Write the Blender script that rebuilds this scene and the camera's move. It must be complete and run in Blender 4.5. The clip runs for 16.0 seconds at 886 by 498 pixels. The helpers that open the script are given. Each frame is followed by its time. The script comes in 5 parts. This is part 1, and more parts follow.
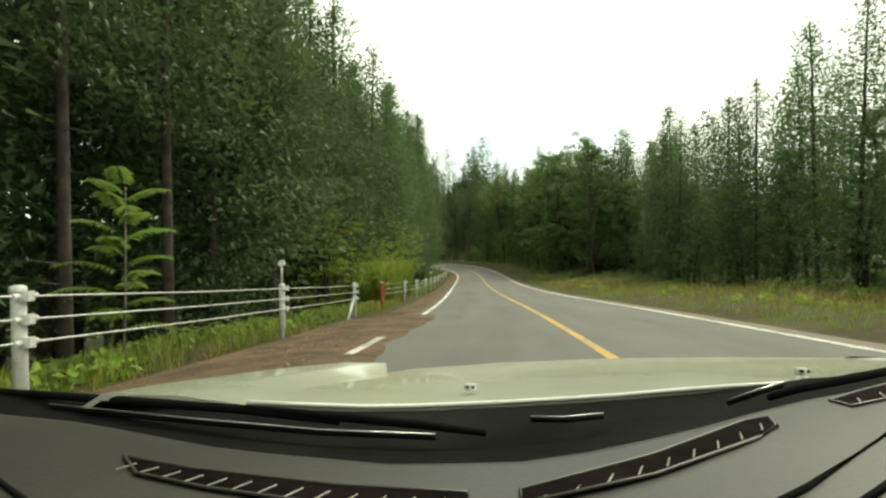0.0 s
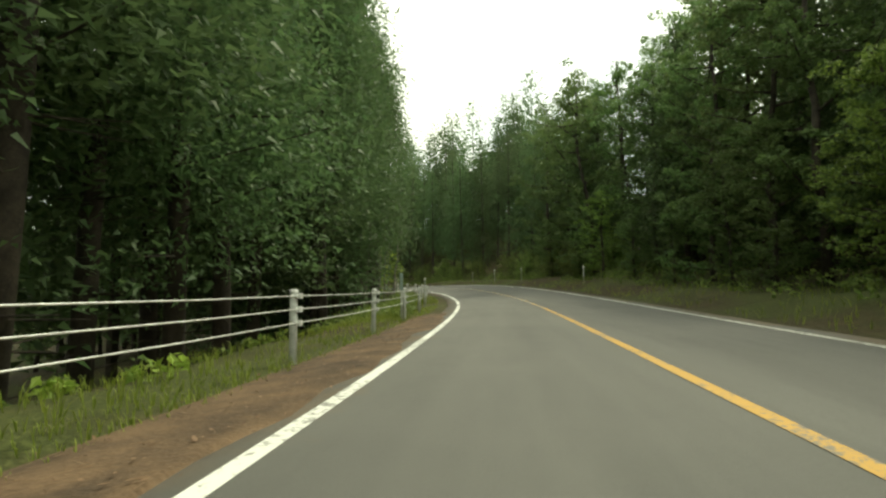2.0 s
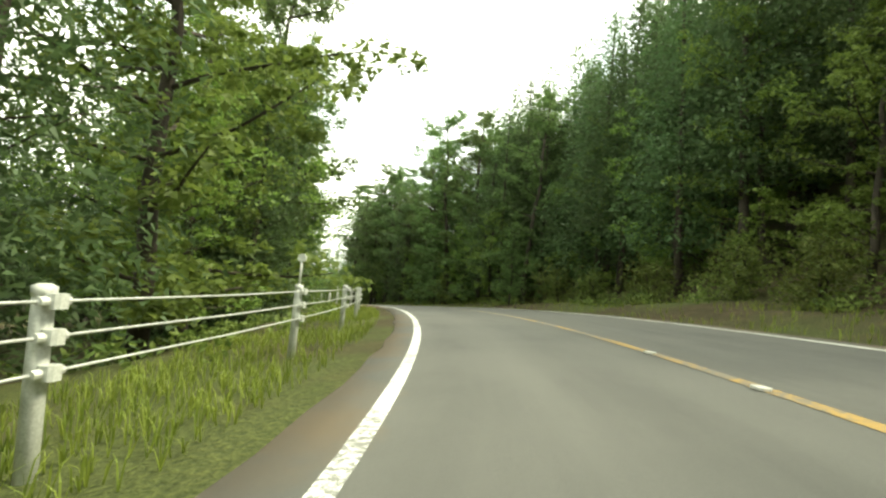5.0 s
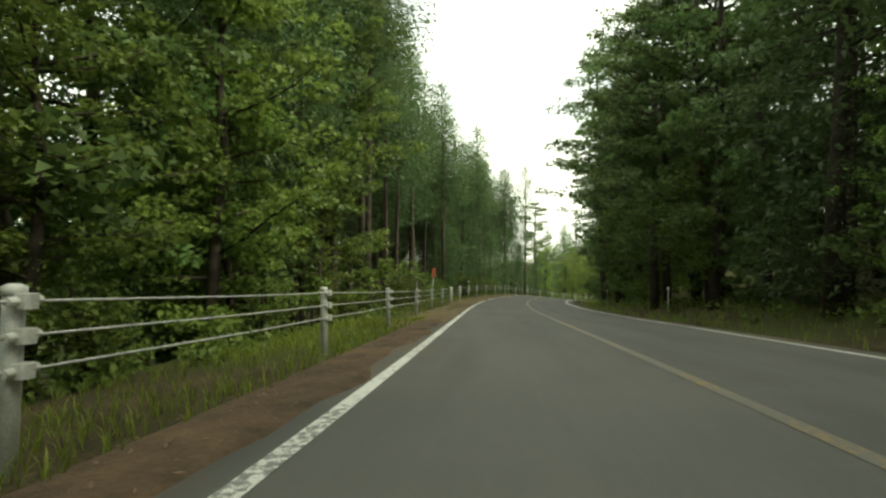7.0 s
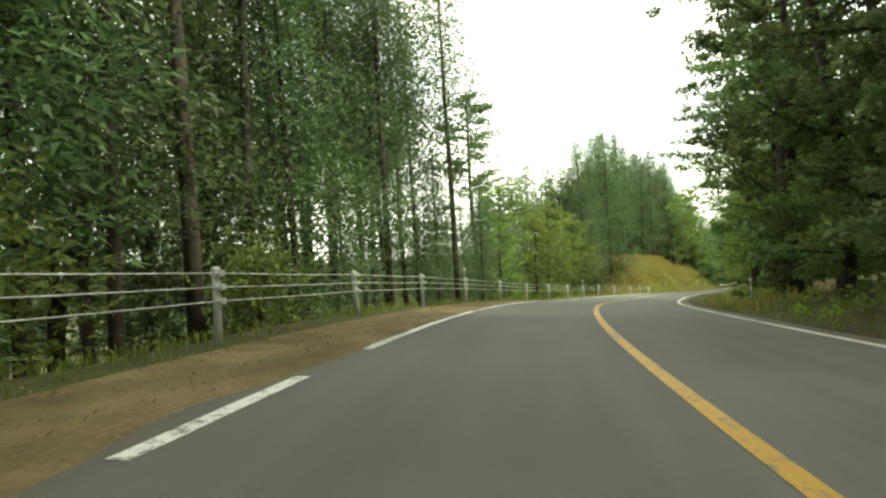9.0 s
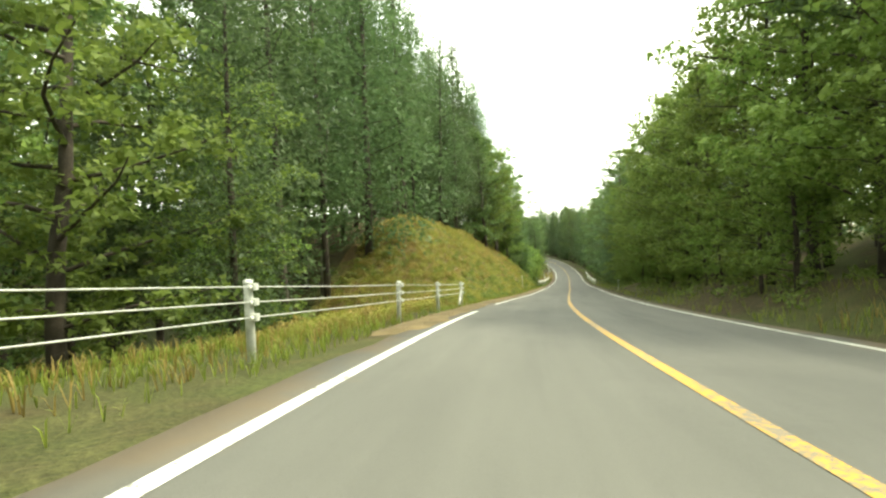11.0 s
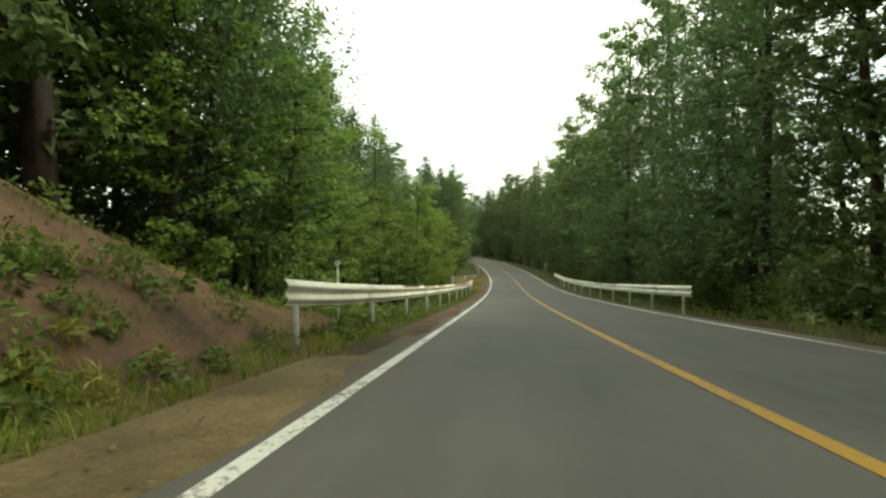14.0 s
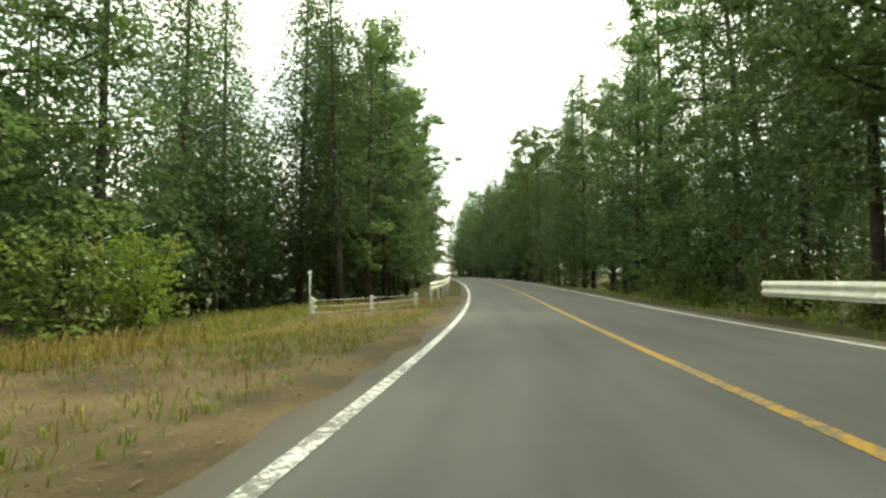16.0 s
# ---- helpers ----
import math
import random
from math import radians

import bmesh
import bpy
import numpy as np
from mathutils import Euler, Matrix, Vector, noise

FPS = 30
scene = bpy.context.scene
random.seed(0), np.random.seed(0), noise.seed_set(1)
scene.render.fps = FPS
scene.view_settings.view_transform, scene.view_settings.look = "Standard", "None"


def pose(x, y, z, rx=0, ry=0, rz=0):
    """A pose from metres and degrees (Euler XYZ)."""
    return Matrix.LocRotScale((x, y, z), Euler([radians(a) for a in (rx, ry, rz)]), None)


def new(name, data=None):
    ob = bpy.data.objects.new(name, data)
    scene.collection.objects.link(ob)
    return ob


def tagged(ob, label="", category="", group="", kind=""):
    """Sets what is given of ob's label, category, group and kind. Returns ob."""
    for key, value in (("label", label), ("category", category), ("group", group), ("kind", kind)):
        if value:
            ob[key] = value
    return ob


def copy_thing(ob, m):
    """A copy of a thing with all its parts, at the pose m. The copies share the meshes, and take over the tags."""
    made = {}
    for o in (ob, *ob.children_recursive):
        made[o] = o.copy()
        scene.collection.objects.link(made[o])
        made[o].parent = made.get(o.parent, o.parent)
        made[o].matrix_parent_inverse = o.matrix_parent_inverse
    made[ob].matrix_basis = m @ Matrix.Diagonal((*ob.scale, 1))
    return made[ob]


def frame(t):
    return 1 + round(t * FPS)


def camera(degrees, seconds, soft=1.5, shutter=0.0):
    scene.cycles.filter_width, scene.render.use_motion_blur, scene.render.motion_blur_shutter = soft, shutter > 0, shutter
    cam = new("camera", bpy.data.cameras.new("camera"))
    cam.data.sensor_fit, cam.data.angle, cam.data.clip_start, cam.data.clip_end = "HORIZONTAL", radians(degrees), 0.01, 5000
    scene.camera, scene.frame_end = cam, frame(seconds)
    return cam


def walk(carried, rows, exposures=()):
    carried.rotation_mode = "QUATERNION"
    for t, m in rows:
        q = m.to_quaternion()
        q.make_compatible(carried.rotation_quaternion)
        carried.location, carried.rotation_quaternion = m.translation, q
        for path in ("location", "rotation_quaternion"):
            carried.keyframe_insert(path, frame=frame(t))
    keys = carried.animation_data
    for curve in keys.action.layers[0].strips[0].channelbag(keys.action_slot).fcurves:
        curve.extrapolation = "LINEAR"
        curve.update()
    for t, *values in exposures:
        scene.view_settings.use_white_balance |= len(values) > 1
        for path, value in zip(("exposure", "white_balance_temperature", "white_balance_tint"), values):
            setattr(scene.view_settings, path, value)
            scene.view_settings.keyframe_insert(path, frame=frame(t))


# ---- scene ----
cam = camera(81.59, 16.0, soft=2.4, shutter=0.0)
LANE = 3.1
PATH = (
    (0, -1.331, 0.000, 0.921, 1.276, -0.595, 5.923),
    (0.5, -1.843, 16.005, 0.260, 2.172, -0.238, 8.782),
    (1, -2.716, 31.783, -0.254, 2.779, -0.767, 9.945),
    (1.5, -3.623, 47.145, -0.535, 3.887, -0.972, 10.119),
    (2, -4.673, 61.704, -0.585, 4.753, -0.507, 10.186),
    (2.5, -5.796, 75.027, -0.466, 4.662, 0.558, 11.892),
    (3, -7.579, 86.835, -0.248, 4.513, 1.966, 16.231),
    (3.5, -10.158, 97.315, 0.053, 3.434, 3.052, 22.373),
    (4, -13.857, 106.830, 0.316, 2.715, 4.003, 29.346),
    (4.2, -15.644, 110.479, 0.377, 2.504, 4.262, 32.390),
    (4.5, -18.809, 115.823, 0.423, 2.172, 4.472, 38.030),
    (5, -25.408, 124.495, 0.441, 3.627, 4.303, 49.549),
    (5.5, -34.143, 132.434, 0.343, 2.784, 3.247, 58.957),
    (6, -44.518, 139.507, -0.042, 0.863, 2.276, 65.935),
    (6.3, -51.381, 143.157, -0.429, 0.709, 1.774, 70.021),
    (6.5, -56.152, 145.374, -0.709, 0.818, 1.408, 72.476),
    (7, -68.558, 150.453, -1.458, 1.285, 0.263, 76.280),
    (7.5, -81.314, 155.074, -2.255, 0.931, -0.945, 77.212),
    (8, -93.875, 159.825, -3.036, 0.942, -2.049, 76.171),
    (8.5, -105.980, 164.961, -3.705, 0.984, -3.050, 73.451),
    (9, -117.412, 170.915, -4.347, 0.691, -3.915, 68.345),
    (9.2, -121.836, 173.500, -4.603, 0.249, -4.174, 65.609),
    (9.5, -128.226, 177.798, -5.075, -1.213, -4.399, 61.120),
    (10, -138.148, 186.024, -6.170, -1.494, -3.902, 53.497),
    (10.5, -147.116, 195.340, -7.353, -0.963, -2.883, 48.565),
    (11, -155.476, 205.225, -8.442, -0.821, -2.398, 46.090),
    (11.3, -160.363, 211.302, -9.111, -0.242, -2.346, 44.505),
    (11.5, -163.519, 215.460, -9.570, 0.144, -2.298, 43.146),
    (12, -171.025, 226.186, -10.745, -0.397, -1.842, 40.298),
    (12.5, -178.094, 237.205, -11.923, -0.253, -1.215, 38.905),
    (13, -185.020, 248.291, -13.009, 0.029, -0.904, 38.429),
    (13.5, -191.902, 259.356, -14.035, 0.142, -0.846, 38.717),
    (14, -198.883, 270.283, -15.045, 0.160, -0.927, 39.106),
    (14.5, -205.854, 281.175, -15.989, 0.649, -1.007, 39.183),
    (15, -212.857, 292.054, -16.843, 1.146, -0.948, 39.361),
    (15.5, -219.765, 302.949, -17.561, 2.269, -0.792, 39.548),
    (16, -226.704, 313.694, -18.021, 3.518, -0.539, 39.712),
)
EXPOSURES = ((0, 0.65, 7800, -8), (2, 0.8, 7800, -8), (3, 0.95, 7800, -8), (3.5, 1.25, 7800, -8), (4.2, 1.75, 7800, -8), (6.5, 1.05, 7800, -8), (7.5, 0.95, 7800, -8), (8.5, 1.15, 7800, -8), (9.2, 1.5, 7800, -8), (11.3, 1.75, 7800, -8), (12.5, 1.6, 7800, -8), (13.5, 0.82, 7800, -8), (14.5, 0.8, 7800, -8), (15, 1.05, 7800, -8), (16, 1.15, 7800, -8))


def aim(x, y, z, pitch, roll, yaw):
    # place, rise, lean and heading
    return pose(x, y, z, 90 + pitch, 0, yaw) @ pose(0, 0, 0, 0, 0, roll)


walk(cam, [(t, aim(*row)) for t, *row in PATH], EXPOSURES)

# ---- course of the road: bend per 100 m every 10 m, rise in percent every 20 m ----
BEND = (-0.3971, -0.1267, 0.1599, 0.3126, 0.2322, -0.0057, -0.0414, -0.0202, 0.0400, 0.2257, 0.5117, 0.9342, 1.2823, 1.2532, 1.7275, 1.6329, 1.2098,
    0.9139, 0.8790, 0.7167, 0.3728, 0.1391, -0.0262, -0.3650, -0.5476, -0.6679, -0.9771, -1.0694, -0.9534, -0.5872, -0.3163, -0.3534, -0.5185,
    -0.3063, -0.0823, -0.0017, -0.0181, 0.0808, 0.0263, -0.0267, -0.0531, 0.0204, 0.0111, 0.0666, 0.0970, 0.2568, 0.3197, 0.2423, 0.1866,
    0.1866, 0.2048, 0.2007, 0.1922, 0.1841, 0.1765, 0.1694, 0.1629, 0.1571, 0.1520, 0.1476, 0.1438, 0.1405, 0.1379, 0.1356, 0.1336)
RISE = (-3.993, -4.243, -3.787, -1.898, 0.297, 2.191, 3.757, 0.442, -1.482, -5.193, -6.000, -6.312, -5.052, -5.139, -9.655, -8.209, -8.963, -8.942,
    -7.854, -7.852, -6.973, -5.419, -1.871, 1.826, 2.175, 1.882, 1.489, 1.189, 0.962, 0.796, 0.680, 0.607, 0.571)
SUPER = 6.2418
RS = np.arange(-40.0, 621.0)
_bend = np.interp(RS, np.arange(-20, 621, 10.0), BEND) * 0.01
_rise = np.interp(RS, np.arange(-20, 621, 20.0), RISE) * 0.01
RTH, RZ = np.cumsum(_bend), np.cumsum(_rise)
RTH -= RTH[40]
RX, RY = np.cumsum(-np.sin(RTH)), np.cumsum(np.cos(RTH))
RX, RY, RZ = RX - RX[40], RY - RY[40], RZ - RZ[40]
RB = np.convolve(np.pad(_bend, 15, mode="edge"), np.ones(31) / 31, "valid") * SUPER

# ---- plan of the roadside: stations along the road (s) and metres left of its centre line (lat) ----
ROAD_END = 600
BANK_START, BANK_END = 311.0, 373.0
LEFT_LINE = ((-40, 5.4), (13.0, 221), (223.5, 227.5), (229, 231.6), (233.4, 236), (238, 240.2), (241.6, 303), (308.5, ROAD_END))
LITTER_RUNS = ((-14, 14.5, 2.75, 5.2), (15, 62, 3.35, 4.4), (62, 80, 3.3, 4.5), (160, 199, 3.35, 4.2), (197, 264, 3.22, 5.0), (296, 372, 3.35, 4.35), (374, 411.5, 3.35, 4.05), (412, 446, 3.45, 8.4))


def run_lat(knots):
    xs, ys = zip(*knots)
    return lambda s: float(np.interp(s, xs, ys))


CABLE_LAT = run_lat(((-10, 5.3), (17, 5.3), (21, 5.2), (34, 4.66), (124, 4.85), (168, 4.85), (191, 4.62), (207, 4.87), (255, 5.7), (285, 5.2), (299, 4.6), (310, 4.8)))
CABLE_RUNS = (
    {"stations": [-11.5, -6.3, -1.2, 4.0, 9.6, 15.4], "lat": CABLE_LAT, "brace_end": True, "reflectors": (9.6,),
     "label": "three-strand steel cable barrier on white posts beside the forest"},
    {"stations": [19.8, 25.2, 29.6] + [34.1 + 5 * k for k in range(19)] + [124.1 + 4.93 * k for k in range(1, 9)]
     + [168.5, 173.7, 179.3, 185.6, 190.9, 196.3, 201.9] + [207.2 + 5 * k for k in range(17)] + [293.0, 299.4, 304.6, 309.7],
     "lat": CABLE_LAT, "brace_end": True, "rusty": (19.8,), "sleeved": (179.3, 217.2),
     "reflectors": (39.1, 64.1, 89.1, 114.1, 139, 173.7, 201.9, 227.2, 257.2, 282.2),
     "label": "long three-strand steel cable barrier on white posts along the bend"},
    {"stations": [410.7, 412.9], "lat": run_lat(((410, 4.75), (413, 4.8))), "label": "short end of a cable barrier running into the bushes"},
    {"stations": [432.6, 435.1, 437.5], "lat": run_lat(((432, 8.2), (437.5, 5.2))), "sink": 0.42, "label": "slack cable barrier in the grass of the clearing"},
)
POLES = ((346.5, 5.3, 1.2), (376.0, 5.4, 1.35), (432.8, 8.0, 1.4), (110.5, -6.6, 1.1), (116.5, -6.6, 1.1), (121.5, -6.6, 1.1), (98.0, -6.6, 1.1),
         (208.1, -6.2, 1.1), (226.0, -6.2, 1.1), (344.0, -5.0, 1.1), (262.0, -6.0, 1.1))
RAIL_RUNS = (
    {"s0": 372.0, "s1": 410.6, "lat_of": run_lat(((371, 4.95), (375, 4.75), (410, 4.65))), "post_s": [372.4 + 4 * k for k in range(10)], "side": 1, "h": 0.88,
     "rust_runs": ((381.5, 384.5), (385.5, 391), (396, 404)), "label": "weathered white steel guard rail with rust along its upper edge"},
    {"s0": 383.5, "s1": 430.6, "lat_of": run_lat(((383, -4.7), (420, -4.6), (429, -4.9))), "post_s": [384.5 + 4 * k for k in range(11)], "side": -1, "h": 0.84,
     "rust_runs": ((397, 402),), "label": "long white steel guard rail on slim posts"},
    {"s0": 438.0, "s1": 470.0, "lat_of": run_lat(((438, 4.7), (470, 4.5))), "post_s": [439 + 4 * k for k in range(8)], "side": 1, "h": 0.83,
     "label": "white steel guard rail at the next bend"},
)
STUDS = [84 + 2.35 * k for k in range(24)]
TREE_ROWS = (
    # first row below station 0: unseen trees, added to shade the near fence
    (1, -34, 46, 11.5, 1.5, 3.2, ("cedar", "slim"), 17, 20), (1, -12, 44, 14.5, 0.8, 3.0, ("cedar",), 18, 20), (1, 8, 40, 9.6, 0.6, 3.2, ("slim", "cedar"), 16, 19),
    (1, -20, 46, 24, 1.5, 3.6, ("dark",), 6, 9), (1, 46, 124, 24, 1.5, 3.4, ("dark",), 7, 10),
    (1, 42, 96, 12.5, 0.8, 3.2, ("cedar",), 20, 23), (1, 46, 64, 9.6, 1.0, 3.0, ("edge",), 19, 22), (1, 64, 92, 9.4, 1.0, 2.8, ("edge",), 21, 25),
    (1, 86, 118, 10.4, 1.4, 2.4, ("edge", "pole", "pole"), 18, 22), (1, 84, 126, 12.2, 1.0, 2.8, ("tall", "cedar", "cedar"), 19, 22), (1, 93, 113, 8.2, 0.4, 3.0, ("pole",), 17, 20),
    (1, 126, 166, 10.2, 1.2, 4.0, ("broad", "cedar"), 10, 15),
    (1, 158, 205, 10.0, 1.4, 3.4, ("tall", "cedar", "tall"), 17, 20), (1, 166, 206, 7.8, 0.6, 5.5, ("broad",), 6, 9), (1, 158, 204, 13.2, 1.0, 2.9, ("cedar", "dark", "cedar"), 15, 19),
    (1, 200, 264, 10.0, 2.0, 2.2, ("slim", "pole"), 19, 22), (1, 204, 262, 13.2, 1.2, 3.2, ("slim",), 18, 21), (1, 206, 256, 16.4, 1.2, 2.8, ("slim", "cedar"), 17, 20), (1, 204, 262, 18.5, 1.0, 3.6, ("dark",), 8, 11), (1, 236, 262, 10.2, 0.8, 3.4, ("cedar",), 14, 17),
    (1, 165, 250, 7.4, 0.4, 6.5, ("shrub",), 1.2, 2.2), (1, 262, 304, 9.4, 1.5, 3.8, ("broad", "bright", "cedar"), 8, 11),
    (1, 296, 346, 16.5, 1.4, 3.6, ("cedar", "dark"), 13, 17), (1, 292, 306, 13.0, 1.0, 4.5, ("broad", "dark"), 6, 9), (1, 306, 380, 13.8, 1.8, 2.4, ("slim", "slim", "cedar"), 19, 23),
    (1, 350, 386, 10.6, 0.9, 3.4, ("cedar", "dark", "broad"), 13, 17), (1, 366, 381, 9.2, 0.7, 3.8, ("edge", "edge", "dark"), 14, 18), (1, 384, 398, 10.0, 0.8, 3.0, ("cedar", "bright", "cedar"), 11.5, 14), (1, 398, 412, 10.2, 0.8, 3.0, ("cedar", "bright", "cedar"), 9, 12),
    (1, 374, 406, 8.0, 0.8, 3.2, ("broad",), 5, 8), (1, 384, 412, 12.8, 0.8, 2.8, ("cedar", "dark", "dark"), 13, 16),
    (1, 440, 540, 8.6, 0.9, 3.2, ("cedar", "cedar", "tall"), 16, 19), (1, 428, 446, 16.0, 1.2, 4.0, ("tall", "cedar"), 14, 18), (1, 445, 500, 12.5, 0.9, 3.4, ("cedar",), 19, 22), (1, 433, 466, 17.5, 1.0, 3.4, ("dark",), 4, 7),
    (-1, 16, 50, 16.5, 1.5, 2.8, ("cedar",), 12, 14), (-1, 44, 70, 18, 1.5, 2.6, ("cedar",), 13, 16), (-1, 22, 66, 15.5, 1.0, 4.5, ("dark",), 5, 8),
    (-1, 68, 112, 10.8, 1.2, 3.0, ("tall", "dark", "cedar"), 14, 17), (-1, 66, 112, 8.8, 0.6, 4.4, ("broad", "dark"), 4, 7),
    (-1, 60, 100, 13.6, 1.2, 2.6, ("cedar", "dark"), 14, 18), (-1, 58, 112, 16.5, 1.0, 4.0, ("dark",), 8, 11),
    (-1, 95, 178, 13, 1.4, 2.9, ("slim", "cedar", "cedar"), 16, 19), (-1, 98, 165, 9.2, 0.8, 4.6, ("shrub",), 1.8, 2.8),
    (-1, 150, 186, 12, 1.0, 3.2, ("cedar",), 17, 20), (-1, 168, 262, 8.2, 0.9, 3.6, ("tall", "tall", "cedar"), 16, 20), (-1, 166, 262, 7.2, 0.4, 4.6, ("broad", "dark"), 5, 8), (-1, 172, 262, 12.2, 1.0, 3.3, ("dark", "cedar"), 14, 18), (-1, 262, 300, 9, 1.0, 3.8, ("broad", "bright"), 9, 13),
    (-1, 296, 368, 8.6, 0.9, 3.3, ("bright", "broad"), 11, 15), (-1, 298, 368, 7.4, 0.4, 4.4, ("broad",), 4, 7), (-1, 336, 372, 11.5, 1.0, 3.2, ("tall", "cedar"), 16, 20), (-1, 304, 366, 13.5, 1.5, 8.0, ("pine", "cedar"), 17, 21),
    (-1, 366, 540, 9.0, 0.9, 3.1, ("cedar", "cedar", "tall"), 18, 22), (-1, 368, 450, 8.2, 0.6, 5.0, ("shrub",), 1.5, 2.8), (-1, 380, 470, 10.5, 0.8, 5.5, ("dark",), 6, 10),
)
SINGLE_TREES = (("bright", 412.4, 8.2, 7.6, 0, 0), ("bright", 415.8, 9.2, 7.2, 0, 0), ("light", 418.0, 7.8, 3.4, 0, 0.05), ("bright", 39.6, 9.0, 8.2, 0, 0), ("light", 39.0, 7.6, 5.0, 0, 0.05), ("light", 41.6, 8.2, 5.6, 0, 0), ("light", 24.0, 8.6, 5.0, 0, 0), ("light", 27.0, 8.8, 4.2, 0, 0), ("light", 30.5, 7.8, 3.3, 0, 0), ("light", 34.0, 7.6, 4.0, 0, 0), ("bright", 203.0, 8.2, 12.5, 0, 0), ("bright", 194.0, 8.4, 11.0, 0, 0), ("pine", 277.5, 13.0, 20.5, 0, 0), ("light", 112.6, 7.6, 4.8, 0, 0.05), ("light", 115.0, 8.2, 5.2, 0, 0), ("light", 119.0, 8.2, 5.0, 0, 0.08), ("light", 117.0, 6.8, 4.8, 0, 0.12), ("light", 121.0, 6.9, 4.6, 0, 0.1), ("light", 124.5, 6.9, 4.6, 0, 0.1), ("light", 128.0, 7.2, 4.8, 0, 0.08),
                ("pine", 198.0, -7.2, 18, 0, 0), ("pine", 205.0, -7.0, 19, 0, 0), ("pine", 212.0, -6.7, 18, 0, 0), ("pine", 376.0, -8.8, 23, 0, 0), ("pine", 381.0, -9.4, 23, 0, 0), ("pine", 225.0, -7.0, 22, 0, 0), ("pine", 231.0, -6.5, 23, 0, 0), ("pine", 240.0, -8.2, 23, 0, 0), ("pine", 261.0, -7.4, 19, 0, 0), ("tall", 266.0, -7.6, 17, 0, 0), ("pine", 272.0, -7.4, 18, 0, 0),
                ("bright", 147.0, -11.6, 10.5, 0, 0), ("bright", 152.0, -12.4, 12.0, 0, 0), ("bright", 158.0, -12.0, 12.5, 0, 0), ("bright", 164.0, -12.0, 12.0, 0, 0),
                ("light", 412.0, 7.4, 6.0, 0, 0.05), ("light", 429.5, 11.6, 2.7, 0, 0), ("light", 431.0, 12.8, 2.8, 0, 0), ("shrub", 428.4, 12.8, 2.6, 0, 0), ("light", 421.0, 8.6, 2.4, 0, 0), ("light", 399.0, 7.2, 4.0, 0, 0.1))
THICKET_ZONES = ((364, 381, 4.6, 7.0, 1.6, 0.28), (309, 372, 4.6, 8.0, 1.5, 0.34), (312, 368, 7.5, 12.4, 0.5, 0.36), (362, 384, 6.0, 8.0, 0.3, 0.4))
TUFT_ZONES = ((309, 344, 4.9, 12.8, 3.0, 0.30), (344, 370, 4.9, 7.6, 2.4, 0.26), (297, 312, 5.2, 9.5, 2.0, 0.28))
TUSSOCK_ZONES = ((296, 314, 6, 11, 0.8, 0.4), (310, 368, 6.0, 12.8, 1.5, 0.36), (300, 312, 5.5, 9, 0.3, 0.3))
# woods short of station 0 are out of view, put there for shade
WOODS = ((1, -40, 80, 13, 30, 4.6, 17, 20, 1), (1, 80, 122, 12.5, 30, 4.6, 17, 20, 1), (1, 122, 165, 12, 30, 5.2, 13, 17, 3), (1, 165, 205, 13, 28, 5.2, 14, 18, 3), (1, 200, 266, 13.5, 26, 4.8, 18, 21, 1), (1, 190, 270, 24, 44, 5.6, 12, 16, 3), (1, 150, 290, 46, 80, 6.5, 13, 17, 3),
         (1, 262, 300, 12, 30, 5.4, 10, 13, 3), (1, 300, 385, 16.5, 34, 4.8, 14, 19, 2),
         (1, 376, 420, 12, 30, 5.0, 13, 17, 3), (1, 414, 480, 17, 36, 5.0, 15, 18, 3), (-1, 104, 190, 15, 22, 4.0, 15, 18, 3), (-1, 132, 205, 20, 36, 4.4, 19, 23, 3), (-1, 0, 66, 20, 38, 4.6, 12, 15, 3), (-1, 60, 175, 15, 36, 5.0, 14, 18, 3), (-1, 175, 300, 12, 30, 6.4, 13, 17, 3),
         (-1, 300, 480, 13, 28, 5.4, 13, 18, 3), (1, 500, 596, 9, 26, 4.6, 18, 23, 3), (-1, 500, 596, 9, 26, 4.6, 19, 24, 3))
GRASS_ZONES = ((198, 264, 3.7, 5.3, 14, 0.12), (-20, 20, 5.2, 8.0, 28, 0.35), (25.5, 34, 5.6, 7.4, 50, 2.3), (16, 28, 5.0, 8.0, 34, 0.3), (34, 80, 4.2, 5.6, 60, 0.13), (34, 80, 5.4, 7.5, 20, 0.25), (80, 130, 4.1, 6.4, 75, 0.15), (80, 130, 5.0, 7.5, 24, 0.26), (130, 200, 4.1, 6.6, 85, 0.2), (200, 216, 4.6, 6.6, 50, 0.15),
               (216, 300, 5.2, 9.0, 20, 0.22), (288, 314, 4.2, 10, 42, 0.22), (311, 368, 4.5, 8.6, 95, 0.2), (311, 366, 8.4, 12.8, 40, 0.24), (311, 366, 4.15, 5.1, 40, 0.14), (364, 381, 4.3, 7.4, 70, 0.2), (366, 380, 10, 12.8, 20, 0.3), (372, 412, 4.2, 7.0, 60, 0.15), (410, 440, 4.0, 9, 60, 0.19), (410, 450, 8.5, 15, 26, 0.25),
               (5, 60, -16, -4.9, 26, 0.2), (60, 165, -9, -4.6, 8, 0.25), (165, 300, -8, -4.4, 10, 0.3), (300, 450, -8, -4.4, 7, 0.3))
